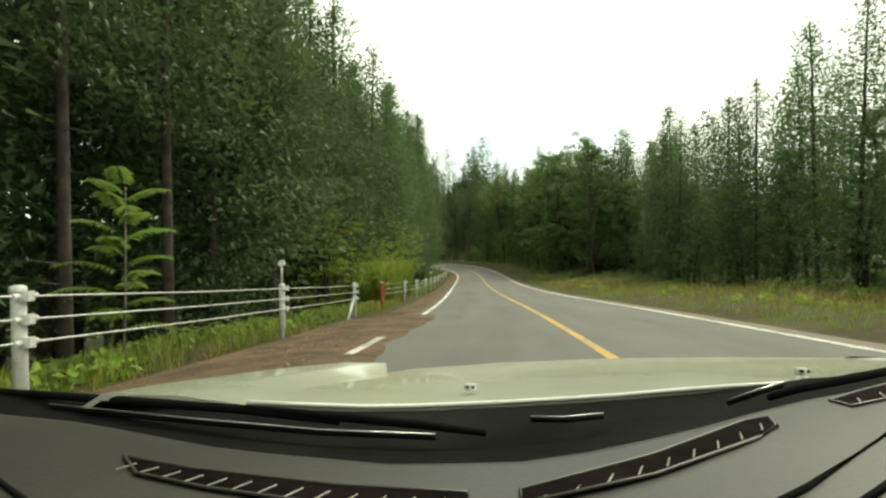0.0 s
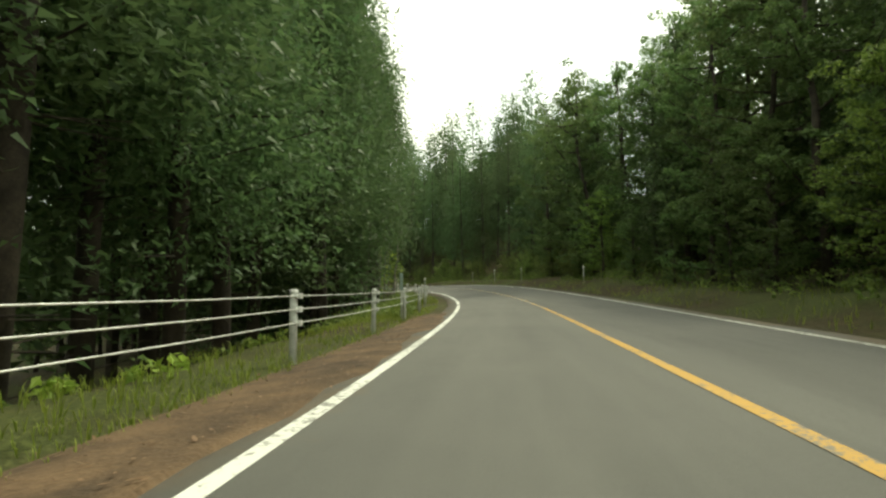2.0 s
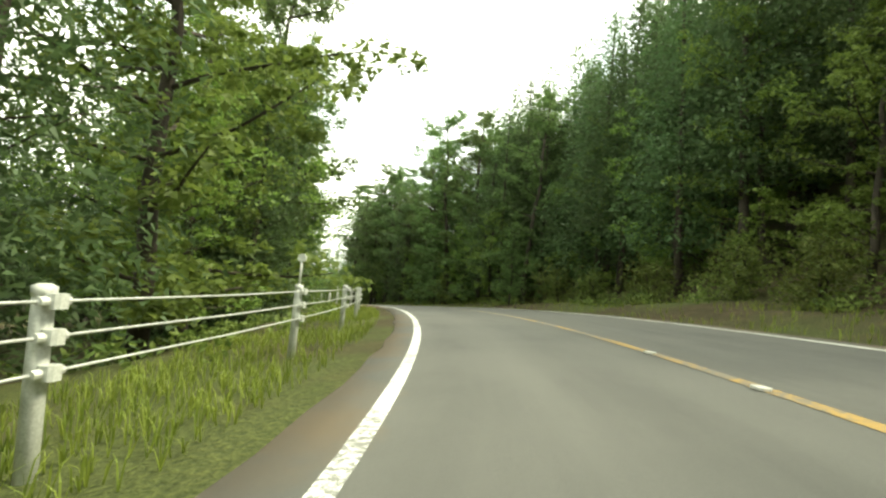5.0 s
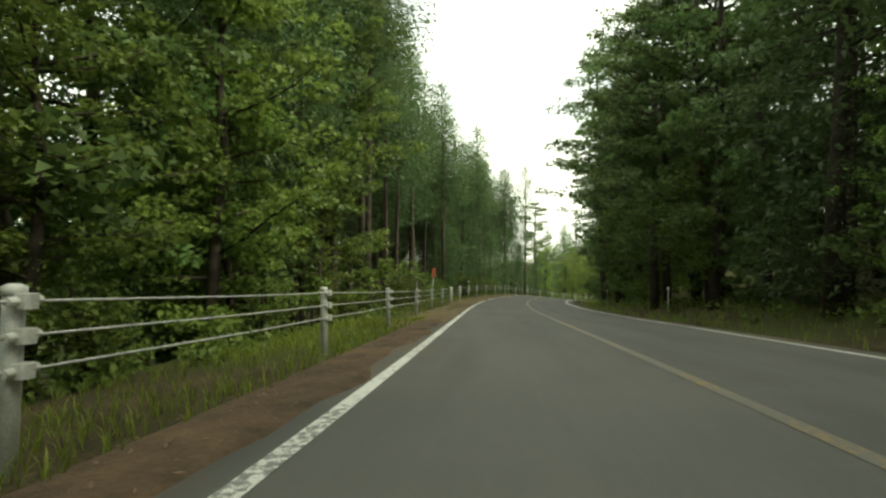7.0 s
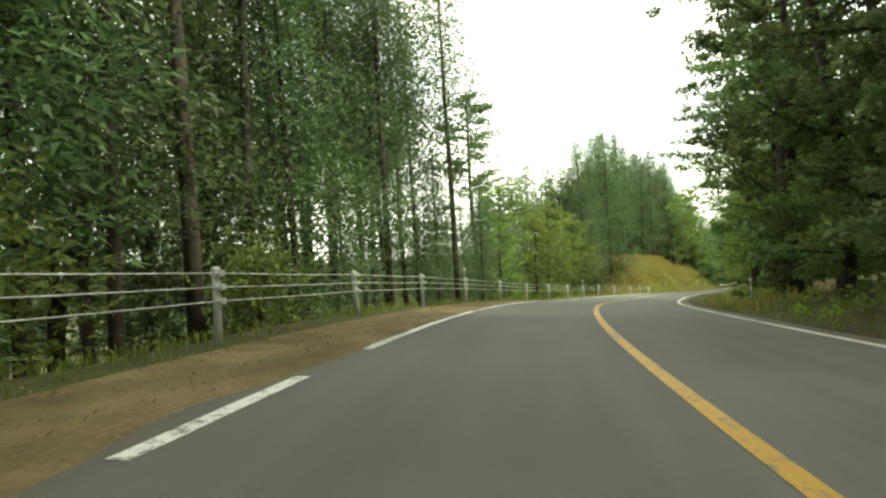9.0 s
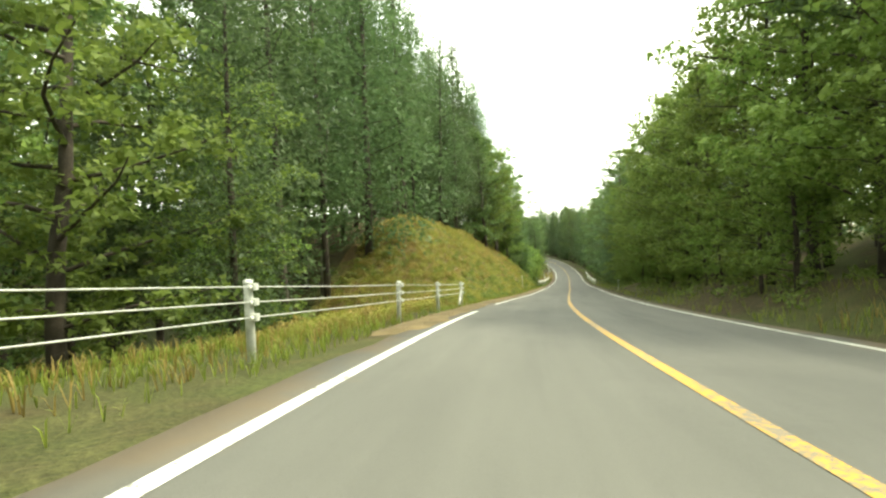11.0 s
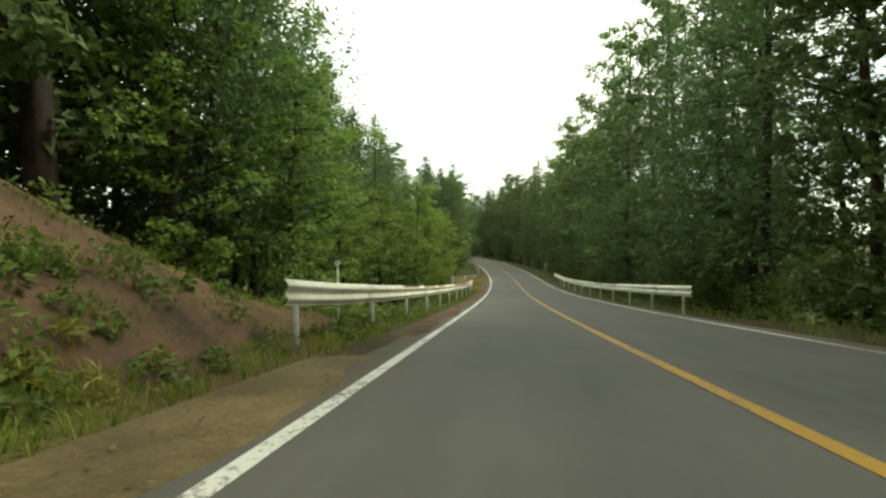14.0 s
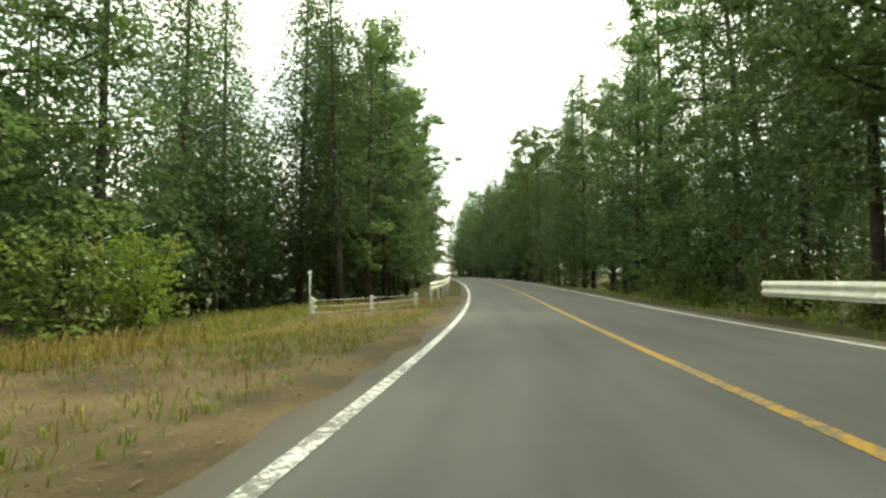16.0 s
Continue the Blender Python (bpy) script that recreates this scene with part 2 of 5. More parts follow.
DRY_ZONES = ((311, 367, 6.6, 12.8, 75, 0.26), (311, 366, 4.4, 6.6, 30, 0.2), (0, 60, 4.8, 6.5, 4, 0.25), (-20, 50, -12, -5.5, 4, 0.5), (285, 314, 4.8, 10, 30, 0.28), (411, 442, 4.2, 13, 42, 0.24), (416, 426, 7.0, 11, 30, 0.5), (255, 300, -8, -4.8, 6, 0.5))
WEED_ZONES = ((-20, 20, 5.6, 8.5, 1.0, 0.35), (78, 130, 5.0, 9.0, 1.4, 0.5), (130, 216, 5.6, 9, 0.8, 0.4), (374, 412, 5.0, 8, 1.2, 0.4),
              (60, 165, -11, -6.6, 0.6, 0.5), (165, 300, -9, -6, 1.0, 0.5), (296, 366, -9, -6, 1.0, 0.5), (-20, 60, -17, -10, 0.4, 0.5), (70, 215, -24, -8, 0.8, 0.9), (366, 470, -18, -7, 0.8, 0.8), (160, 264, 8.6, 22, 0.7, 0.8), (-20, 20, 8.5, 14, 0.6, 0.8), (5, 60, -24, -16, 0.7, 0.8), (296, 318, 9, 18, 0.8, 0.6), (20, 120, 7.0, 10, 0.6, 0.3))
CREEPER_ZONES = ((360, 370, 7.6, 10.5, 0.9, 0.4), (34, 70, 5.4, 7.0, 0.5, 0.3), (-10, 20, 5.6, 7.5, 0.6, 0.3), (-20, 50, -9, -6, 0.25, 0.3), (240, 300, -8, -5.5, 0.4, 0.4))

# ---- world, sun ----
world = bpy.data.worlds.new("sky")
scene.world = world
world.use_nodes = True
wn, wl = world.node_tree.nodes, world.node_tree.links
wn.clear()
SUN_ELEV, SUN_AZ = radians(52), radians(37)
sky = wn.new("ShaderNodeTexSky")
sky.sky_type = "NISHITA"
sky.sun_disc = False
sky.sun_elevation, sky.sun_rotation = SUN_ELEV, SUN_AZ
sky_bg = wn.new("ShaderNodeBackground")
sky_bg.inputs["Strength"].default_value = 0.12
cloud_bg = wn.new("ShaderNodeBackground")
cloud_bg.inputs["Color"].default_value = (0.96, 0.985, 1.0, 1)
cloud_bg.inputs["Strength"].default_value = 1.08
coord = wn.new("ShaderNodeTexCoord")
cloud = wn.new("ShaderNodeTexNoise")
cloud.inputs["Scale"].default_value = 2.2
cloud.inputs["Detail"].default_value = 7
cover = wn.new("ShaderNodeMapRange")
cover.inputs["From Min"].default_value, cover.inputs["From Max"].default_value = 0.36, 0.56
cover.inputs["To Min"].default_value, cover.inputs["To Max"].default_value = 0.35, 1.0
mixbg = wn.new("ShaderNodeMixShader")
wout = wn.new("ShaderNodeOutputWorld")
wl.new(coord.outputs["Generated"], cloud.inputs["Vector"])
wl.new(cloud.outputs["Fac"], cover.inputs["Value"])
wl.new(cover.outputs["Result"], mixbg.inputs["Fac"])
wl.new(sky.outputs["Color"], sky_bg.inputs["Color"])
wl.new(sky_bg.outputs["Background"], mixbg.inputs[1])
wl.new(cloud_bg.outputs["Background"], mixbg.inputs[2])
wl.new(mixbg.outputs["Shader"], wout.inputs["Surface"])
sun_data = bpy.data.lights.new("sun", "SUN")
sun_data.energy, sun_data.angle, sun_data.color = 2.0, radians(12), (1.0, 0.95, 0.86)
sun = new("sun", sun_data)
sun.rotation_euler = Euler((radians(90) - SUN_ELEV, 0, math.pi - SUN_AZ))


# ---- materials ----
def material(name, rough=0.6, metal=0.0, spec=0.5):
    m = bpy.data.materials.new(name)
    m.use_nodes = True
    nt = m.node_tree
    b = nt.nodes["Principled BSDF"]
    b.inputs["Roughness"].default_value = rough
    b.inputs["Metallic"].default_value = metal
    b.inputs["Specular IOR Level"].default_value = spec
    return m, nt, b


def noise_tex(nt, scale, detail=4, vector=None, rough=0.6):
    n = nt.nodes.new("ShaderNodeTexNoise")
    n.inputs["Scale"].default_value = scale
    n.inputs["Detail"].default_value = detail
    n.inputs["Roughness"].default_value = rough
    if vector is None:
        c = nt.nodes.new("ShaderNodeTexCoord")
        vector = c.outputs["Object"]
    nt.links.new(vector, n.inputs["Vector"])
    return n.outputs["Fac"]


def ramp(nt, fac, stops):
    r = nt.nodes.new("ShaderNodeValToRGB")
    e = r.color_ramp.elements
    while len(e) < len(stops):
        e.new(0.5)
    for el, (p, c) in zip(e, stops):
        el.position, el.color = p, (*c, 1)
    nt.links.new(fac, r.inputs["Fac"])
    return r.outputs["Color"]


def mix(nt, fac, a, b, mode="MIX"):
    n = nt.nodes.new("ShaderNodeMix")
    n.data_type, n.blend_type = "RGBA", mode
    for sock, v in ((n.inputs["Factor"], fac), (n.inputs["A"], a), (n.inputs["B"], b)):
        if isinstance(v, (int, float)):
            sock.default_value = v
        elif isinstance(v, tuple):
            sock.default_value = (*v, 1)
        else:
            nt.links.new(v, sock)
    return n.outputs["Result"]


def maprange(nt, v, a, b, c=0.0, d=1.0):
    n = nt.nodes.new("ShaderNodeMapRange")
    for k, x in (("From Min", a), ("From Max", b), ("To Min", c), ("To Max", d)):
        n.inputs[k].default_value = x
    nt.links.new(v, n.inputs["Value"])
    return n.outputs["Result"]


def bump(nt, b, height, strength=0.3, dist=0.02):
    n = nt.nodes.new("ShaderNodeBump")
    n.inputs["Strength"].default_value, n.inputs["Distance"].default_value = strength, dist
    nt.links.new(height, n.inputs["Height"])
    nt.links.new(n.outputs["Normal"], b.inputs["Normal"])


def two_tone(name, dark, light, scale, rough=0.7, metal=0.0, fine=40, bumped=0.2, spec=0.4, lo=0.35, hi=0.65):
    m, nt, b = material(name, rough, metal, spec)
    big, small = noise_tex(nt, scale, 5), noise_tex(nt, fine, 3)
    c = ramp(nt, big, ((lo, dark), (hi, light)))
    c = mix(nt, 0.35, c, ramp(nt, small, ((0.3, (0.25, 0.25, 0.25)), (0.7, (0.85, 0.85, 0.85)))), "OVERLAY")
    nt.links.new(c, b.inputs["Base Color"])
    bump(nt, b, small, bumped)
    return m


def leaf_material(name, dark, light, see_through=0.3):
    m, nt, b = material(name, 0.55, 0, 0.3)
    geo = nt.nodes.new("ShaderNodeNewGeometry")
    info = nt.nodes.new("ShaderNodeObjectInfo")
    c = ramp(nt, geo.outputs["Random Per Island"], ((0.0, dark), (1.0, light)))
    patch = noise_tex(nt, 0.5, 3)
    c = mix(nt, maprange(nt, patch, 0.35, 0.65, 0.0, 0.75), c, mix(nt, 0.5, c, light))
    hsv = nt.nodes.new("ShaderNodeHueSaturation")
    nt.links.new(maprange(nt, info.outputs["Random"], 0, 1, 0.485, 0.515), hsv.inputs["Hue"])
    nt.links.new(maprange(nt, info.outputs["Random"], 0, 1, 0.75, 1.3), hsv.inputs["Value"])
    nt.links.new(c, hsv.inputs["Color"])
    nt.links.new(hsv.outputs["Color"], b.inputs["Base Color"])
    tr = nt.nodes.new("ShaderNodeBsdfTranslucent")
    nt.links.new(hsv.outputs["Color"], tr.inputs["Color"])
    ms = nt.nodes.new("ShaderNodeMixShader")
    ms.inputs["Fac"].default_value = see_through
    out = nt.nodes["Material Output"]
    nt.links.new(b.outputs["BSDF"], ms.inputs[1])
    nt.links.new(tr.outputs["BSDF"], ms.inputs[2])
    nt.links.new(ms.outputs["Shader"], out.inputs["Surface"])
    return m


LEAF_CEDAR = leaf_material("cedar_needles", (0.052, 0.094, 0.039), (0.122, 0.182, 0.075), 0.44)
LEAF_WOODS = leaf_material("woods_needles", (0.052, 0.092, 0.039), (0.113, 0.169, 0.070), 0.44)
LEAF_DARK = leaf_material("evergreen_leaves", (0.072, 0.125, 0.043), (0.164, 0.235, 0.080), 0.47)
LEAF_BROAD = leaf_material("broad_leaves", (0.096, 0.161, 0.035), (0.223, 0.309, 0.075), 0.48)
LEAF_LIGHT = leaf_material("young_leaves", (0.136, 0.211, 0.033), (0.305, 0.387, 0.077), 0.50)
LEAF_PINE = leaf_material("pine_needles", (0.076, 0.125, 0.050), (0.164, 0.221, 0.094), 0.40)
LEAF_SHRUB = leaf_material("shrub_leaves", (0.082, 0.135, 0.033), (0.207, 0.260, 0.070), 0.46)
GRASS = leaf_material("grass_blades", (0.10, 0.145, 0.022), (0.27, 0.31, 0.06), 0.4)
GRASS_BANK = leaf_material("bank_grass_blades", (0.125, 0.135, 0.026), (0.31, 0.28, 0.07), 0.4)
GRASS_DRY = leaf_material("dry_grass_blades", (0.18, 0.15, 0.035), (0.42, 0.32, 0.11), 0.35)
BARK = two_tone("bark", (0.027, 0.022, 0.017), (0.070, 0.056, 0.043), 3.0, 0.9, fine=30, bumped=0.6)
BARK_PALE = two_tone("pale_bark", (0.10, 0.09, 0.075), (0.23, 0.21, 0.18), 2.0, 0.85, fine=25, bumped=0.4)
PAINT = two_tone("weathered_white_paint", (0.42, 0.43, 0.40), (0.68, 0.69, 0.66), 3.5, 0.45, fine=60, bumped=0.05)
RUST = two_tone("rust", (0.16, 0.06, 0.03), (0.36, 0.15, 0.07), 9.0, 0.85, fine=70, bumped=0.3)
CABLE = two_tone("galvanised_cable", (0.45, 0.46, 0.45), (0.66, 0.67, 0.66), 8.0, 0.45, 0.3, fine=120)
RAIL_PAINT = two_tone("cream_rail_paint", (0.70, 0.69, 0.60), (0.88, 0.86, 0.77), 2.5, 0.55, fine=40, bumped=0.05)
RED_BROWN = two_tone("red_brown_rusty_paint", (0.30, 0.06, 0.03), (0.5, 0.13, 0.06), 6.0, 0.7)


def flat_paint(name, c, rough=0.4):
    return two_tone(name, tuple(x * 0.8 for x in c), c, 5.0, rough, fine=50, bumped=0.05)


ORANGE = flat_paint("orange_sign_paint", (0.50, 0.13, 0.07), 0.6)
GREEN_SIGN = flat_paint("pale_green_sign_paint", (0.24, 0.32, 0.28))
REFLECTOR = flat_paint("reflector_white", (0.86, 0.86, 0.82), 0.35)
STUD = flat_paint("road_stud_white", (0.72, 0.71, 0.66))


def asphalt():
    m, nt, b = material("asphalt", 0.8, 0, 0.35)
    uv = nt.nodes.new("ShaderNodeUVMap")
    sep = nt.nodes.new("ShaderNodeSeparateXYZ")
    nt.links.new(uv.outputs["UV"], sep.inputs["Vector"])
    stretch = nt.nodes.new("ShaderNodeMapping")
    stretch.inputs["Scale"].default_value = (1.0, 0.08, 1.0)
    nt.links.new(uv.outputs["UV"], stretch.inputs["Vector"])
    streak = noise_tex(nt, 1.3, 4, stretch.outputs["Vector"])
    grain = noise_tex(nt, 220, 2)
    blot = noise_tex(nt, 0.35, 5)
    c = ramp(nt, streak, ((0.3, (0.09, 0.089, 0.082)), (0.7, (0.14, 0.138, 0.126))))
    c = mix(nt, maprange(nt, blot, 0.45, 0.7, 0, 0.5), c, (0.165, 0.16, 0.146))
    # cross patches where the surface was renewed
    band = nt.nodes.new("ShaderNodeMapping")
    band.inputs["Scale"].default_value = (0.0, 0.07, 0.0)
    nt.links.new(uv.outputs["UV"], band.inputs["Vector"])
    cells = nt.nodes.new("ShaderNodeTexWhiteNoise")
    sn = nt.nodes.new("ShaderNodeVectorMath")
    sn.operation = "FLOOR"
    nt.links.new(band.outputs["Vector"], sn.inputs[0])
    nt.links.new(sn.outputs["Vector"], cells.inputs["Vector"])
    c = mix(nt, maprange(nt, cells.outputs["Value"], 0, 1, 0.0, 0.4), c, (0.092, 0.09, 0.084))
    c = mix(nt, 0.35, c, ramp(nt, grain, ((0.3, (0.2, 0.2, 0.2)), (0.7, (0.85, 0.85, 0.85)))), "OVERLAY")
    # brown dirt that washes in from the edges
    edge = nt.nodes.new("ShaderNodeMath")
    edge.operation = "ABSOLUTE"
    nt.links.new(sep.outputs["X"], edge.inputs[0])
    add = nt.nodes.new("ShaderNodeMath")
    nt.links.new(edge.outputs[0], add.inputs[0])
    nt.links.new(maprange(nt, noise_tex(nt, 0.6, 6), 0.3, 0.7, -0.45, 0.45), add.inputs[1])
    dirt = maprange(nt, add.outputs[0], 3.1, 3.7, 0, 0.8)
    c = mix(nt, dirt, c, (0.17, 0.125, 0.08))
    nt.links.new(c, b.inputs["Base Color"])
    bump(nt, b, grain, 0.35, 0.01)
    return m


def line_paint(name, c, lost=0.50):
    m, nt, b = material(name, 0.6, 0, 0.3)
    worn = noise_tex(nt, 14, 5, rough=0.75)
    big = noise_tex(nt, 0.5, 4)
    add = nt.nodes.new("ShaderNodeMath")
    nt.links.new(worn, add.inputs[0])
    nt.links.new(maprange(nt, big, 0.3, 0.7, -0.12, 0.12), add.inputs[1])
    col = mix(nt, maprange(nt, add.outputs[0], lost, lost + 0.10, 0, 0.9), c, (0.16, 0.156, 0.145))
    nt.links.new(col, b.inputs["Base Color"])
    bump(nt, b, worn, 0.15, 0.004)
    return m


ASPHALT = asphalt()
WHITE_LINE = line_paint("white_line_paint", (0.72, 0.72, 0.68))
YELLOW_LINE = line_paint("yellow_line_paint", (0.50, 0.29, 0.06))
YELLOW_WORN = line_paint("worn_yellow_line_paint", (0.42, 0.27, 0.09), 0.44)
YELLOW_FAINT = line_paint("faint_yellow_line_paint", (0.30, 0.21, 0.09), 0.38)
WHITE_WORN = line_paint("worn_white_line_paint", (0.6, 0.59, 0.54))


def soil():
    """Verge and forest floor: brown litter near the road, moss and weeds beyond."""
    m, nt, b = material("verge_soil", 0.95, 0, 0.2)
    big, mid, fine = noise_tex(nt, 0.18, 5), noise_tex(nt, 1.7, 6), noise_tex(nt, 18, 4)
    brown = ramp(nt, mid, ((0.3, (0.034, 0.025, 0.015)), (0.55, (0.066, 0.047, 0.028)), (0.75, (0.115, 0.08, 0.046))))
    green = ramp(nt, fine, ((0.3, (0.04, 0.058, 0.016)), (0.7, (0.10, 0.118, 0.036))))
    c = mix(nt, maprange(nt, big, 0.42, 0.6, 0.15, 0.8), brown, green)
    c = mix(nt, 0.4, c, ramp(nt, fine, ((0.3, (0.2, 0.2, 0.2)), (0.75, (0.9, 0.9, 0.9)))), "OVERLAY")
    nt.links.new(c, b.inputs["Base Color"])
    bump(nt, b, fine, 0.8, 0.05)
    return m


SOIL = soil()
LITTER = two_tone("leaf_litter", (0.05, 0.033, 0.021), (0.14, 0.088, 0.05), 1.6, 0.95, fine=22, bumped=0.8)
DRY_DIRT = two_tone("dry_verge_dirt", (0.085, 0.065, 0.03), (0.19, 0.14, 0.07), 0.9, 0.95, fine=20, bumped=0.8)
CLEARING_DIRT = two_tone("clearing_dirt", (0.06, 0.046, 0.022), (0.15, 0.105, 0.05), 0.8, 0.95, fine=24, bumped=0.9)
RED_EARTH = two_tone("red_earth", (0.05, 0.032, 0.02), (0.14, 0.082, 0.05), 1.2, 0.95, fine=16, bumped=0.9)
DEAD_LEAF = leaf_material("dead_leaves", (0.05, 0.028, 0.015), (0.24, 0.15, 0.09), 0.1)


def bank_soil():
    m, nt, b = material("bank_grass_soil", 0.95, 0, 0.2)
    big, mid, fine = noise_tex(nt, 0.45, 5), noise_tex(nt, 2.2, 6), noise_tex(nt, 26, 4)
    grass_c = ramp(nt, mid, ((0.3, (0.06, 0.08, 0.018)), (0.55, (0.13, 0.13, 0.035)), (0.8, (0.22, 0.17, 0.07))))
    bare = ramp(nt, fine, ((0.3, (0.09, 0.055, 0.03)), (0.7, (0.2, 0.13, 0.07))))
    c = mix(nt, maprange(nt, big, 0.44, 0.58, 0.0, 0.85), grass_c, bare)
    c = mix(nt, 0.45, c, ramp(nt, fine, ((0.3, (0.2, 0.2, 0.2)), (0.75, (0.9, 0.9, 0.9)))), "OVERLAY")
    nt.links.new(c, b.inputs["Base Color"])
    bump(nt, b, fine, 0.9, 0.08)
    return m


BANK_SOIL = bank_soil()


# ---- mesh helpers ----
def mesh_of(name, verts, faces, mats, smooth=False, uvs=None):
    me = bpy.data.meshes.new(name)
    me.from_pydata([tuple(v) for v in verts], [], [tuple(f) for f in faces])
    for m in mats if isinstance(mats, (list, tuple)) else [mats]:
        me.materials.append(m)
    if smooth:
        me.polygons.foreach_set("use_smooth", [True] * len(me.polygons))
    if uvs is not None:
        layer = me.uv_layers.new(name="UVMap")
        idx = np.empty(len(me.loops), dtype=np.int32)
        me.loops.foreach_get("vertex_index", idx)
        layer.data.foreach_set("uv", np.asarray(uvs, dtype=np.float32)[idx].ravel())
    me.update()
    return me


def part(name, me, parent, label="", at=None):
    ob = new(name, me)
    ob.parent = parent
    if at is not None:
        ob.matrix_basis = at
    if label:
        ob["label"] = label
    return ob


def thing(name, label, category, m=None, group="", kind=""):
    e = new(name)
    e.empty_display_size = 0.3
    if m is not None:
        e.matrix_basis = m
    return tagged(e, label, category, group, kind)


class Shape:
    """Collects plain solids into one mesh."""

    def __init__(self):
        self.v, self.f = [], []

    def add(self, verts, faces):
        o = len(self.v)
        self.v += [tuple(v) for v in verts]
        self.f += [tuple(i + o for i in f) for f in faces]
        return self

    def tube(self, pts, radii, sides=8, caps=True):
        pts = [Vector(p) for p in pts]
        if not hasattr(radii, "__len__"):
            radii = [radii] * len(pts)
        vs, fs = [], []
        for i, p in enumerate(pts):
            d = (pts[min(i + 1, len(pts) - 1)] - pts[max(i - 1, 0)]).normalized()
            a = Vector((1, 0, 0)) if abs(d.x) < 0.8 else Vector((0, 1, 0))
            u = d.cross(a).normalized()
            w = d.cross(u)
            for k in range(sides):
                c, s = math.cos(2 * math.pi * k / sides), math.sin(2 * math.pi * k / sides)
                vs.append(p + (u * c + w * s) * radii[i])
        for i in range(len(pts) - 1):
            for k in range(sides):
                a, b = i * sides + k, i * sides + (k + 1) % sides
                fs.append((a, b, b + sides, a + sides))
        if caps:
            fs.append(tuple(range(sides))[::-1])
            fs.append(tuple((len(pts) - 1) * sides + k for k in range(sides)))
        return self.add(vs, fs)

    def box(self, c, size, chamfer=0.0, rot=None):
        x, y, z = (s / 2 for s in size)
        k = min(chamfer, x * 0.9, y * 0.9)
        ring = [(x - k, y), (x, y - k), (x, -y + k), (x - k, -y), (-x + k, -y), (-x, -y + k), (-x, y - k), (-x + k, y)] if k else \
            [(x, y), (x, -y), (-x, -y), (-x, y)]
        vs = [Vector((a, b, h)) for h in (-z, z) for a, b in ring]
        if rot is not None:
            vs = [rot @ v for v in vs]
        n = len(ring)
        fs = [(i, (i + 1) % n, n + (i + 1) % n, n + i) for i in range(n)] + [tuple(range(n)), tuple(range(2 * n - 1, n - 1, -1))]
        return self.add([v + Vector(c) for v in vs], fs)

    def mesh(self, name, mats, smooth=False):
        return mesh_of(name, self.v, self.f, mats, smooth)


# ---- cross profile of the land, in metres along (s) and left of (lat) the centre line ----
def bell(s, a, b, soft):
    s = np.asarray(s, float)
    return 1 / (1 + np.exp(-(s - a) / soft)) - 1 / (1 + np.exp(-(s - b) / soft))


def step(x, a, b):
    u = np.clip((np.asarray(x, float) - a) / (b - a), 0, 1)
    return u * u * (3 - 2 * u)


def rough(s, lat, size):
    s, lat = np.asarray(s, float), np.asarray(lat, float)
    return (np.sin(s / size + 1.3 * np.sin(lat / size * 0.7)) * np.cos(lat / size * 1.1 + 0.6 * np.sin(s / size * 0.5))
            + 0.5 * np.sin(s / size * 2.3 + lat / size * 1.9))


BANK = (BANK_START, BANK_END)


def land(s, lat):
    """Height over the road's centre line."""
    s, lat = np.asarray(s, float), np.asarray(lat, float)
    left = np.maximum(lat, 0)
    right = np.maximum(-lat, 0)
    bump_in = bell(s, *BANK, 3.0)
    drop = (1 - bump_in) * (-0.10 * step(left, 3.5, 5.0) - 2.6 * step(left, 5.6, 15.0) - 2.0 * step(left, 15, 60))
    drop = drop * (1 - 0.9 * bell(s, 413, 446, 3))
    drop = drop + 0.11 * bell(s, 222, 284, 8) * step(left, 4.2, 5.4)
    hump = np.clip((s - BANK[0]) / 14.0, 0, 1) ** 0.7
    rise = bump_in * (0.25 * step(left, 4.6, 5.4) + 6.3 * hump * np.clip((left - 5.2) / 6.4, 0, 1) ** 0.8 + 2.0 * step(left, 12, 40))
    slope_r = bell(s, 62, 285, 10)
    r = -0.12 * step(right, 3.5, 4.8) + slope_r * (0.5 * step(right, 5.0, 7.5) + 3.5 * step(right, 7, 24) + 5 * step(right, 24, 70))
    r = r + bell(s, 100, 215, 12) * 9.0 * step(right, 9, 30)
    r = r + bell(s, 285, 362, 8) * (1.0 * step(right, 5.2, 8) + 3.0 * step(right, 8, 20))
    r = r + bell(s, -60, 55, 8) * (0.25 * step(right, 4.6, 7) + 1.0 * step(right, 12, 40))
    r = r - bell(s, 362, 520, 6) * (1.4 * step(right, 5.2, 12))
    edge = step(np.abs(lat), 5.0, 8.0)
    rise = rise + bump_in * step(left, 5.2, 6.2) * (1 - step(left, 12, 13)) * (0.13 * rough(s * 1.1, lat, 0.75) + 0.1 * rough(s + 7, lat * 1.2, 1.7))
    return np.where(lat > 0, drop + rise, r) + edge * (0.06 * rough(s, lat, 1.1) + 0.16 * rough(s, lat, 4.0))


def place(s, lat, up=0.0):
    """World place of a point of the road's land, up metres over the ground."""
    s, lat = np.asarray(s, float), np.asarray(lat, float)
    th, b = np.interp(s, RS, RTH), np.interp(s, RS, RB)
    x = np.interp(s, RS, RX) - np.cos(th) * lat
    y = np.interp(s, RS, RY) - np.sin(th) * lat
    tilt = np.clip(lat, -6, 6) * b
    return np.stack([x, y, np.interp(s, RS, RZ) - tilt + land(s, lat) + up], -1)


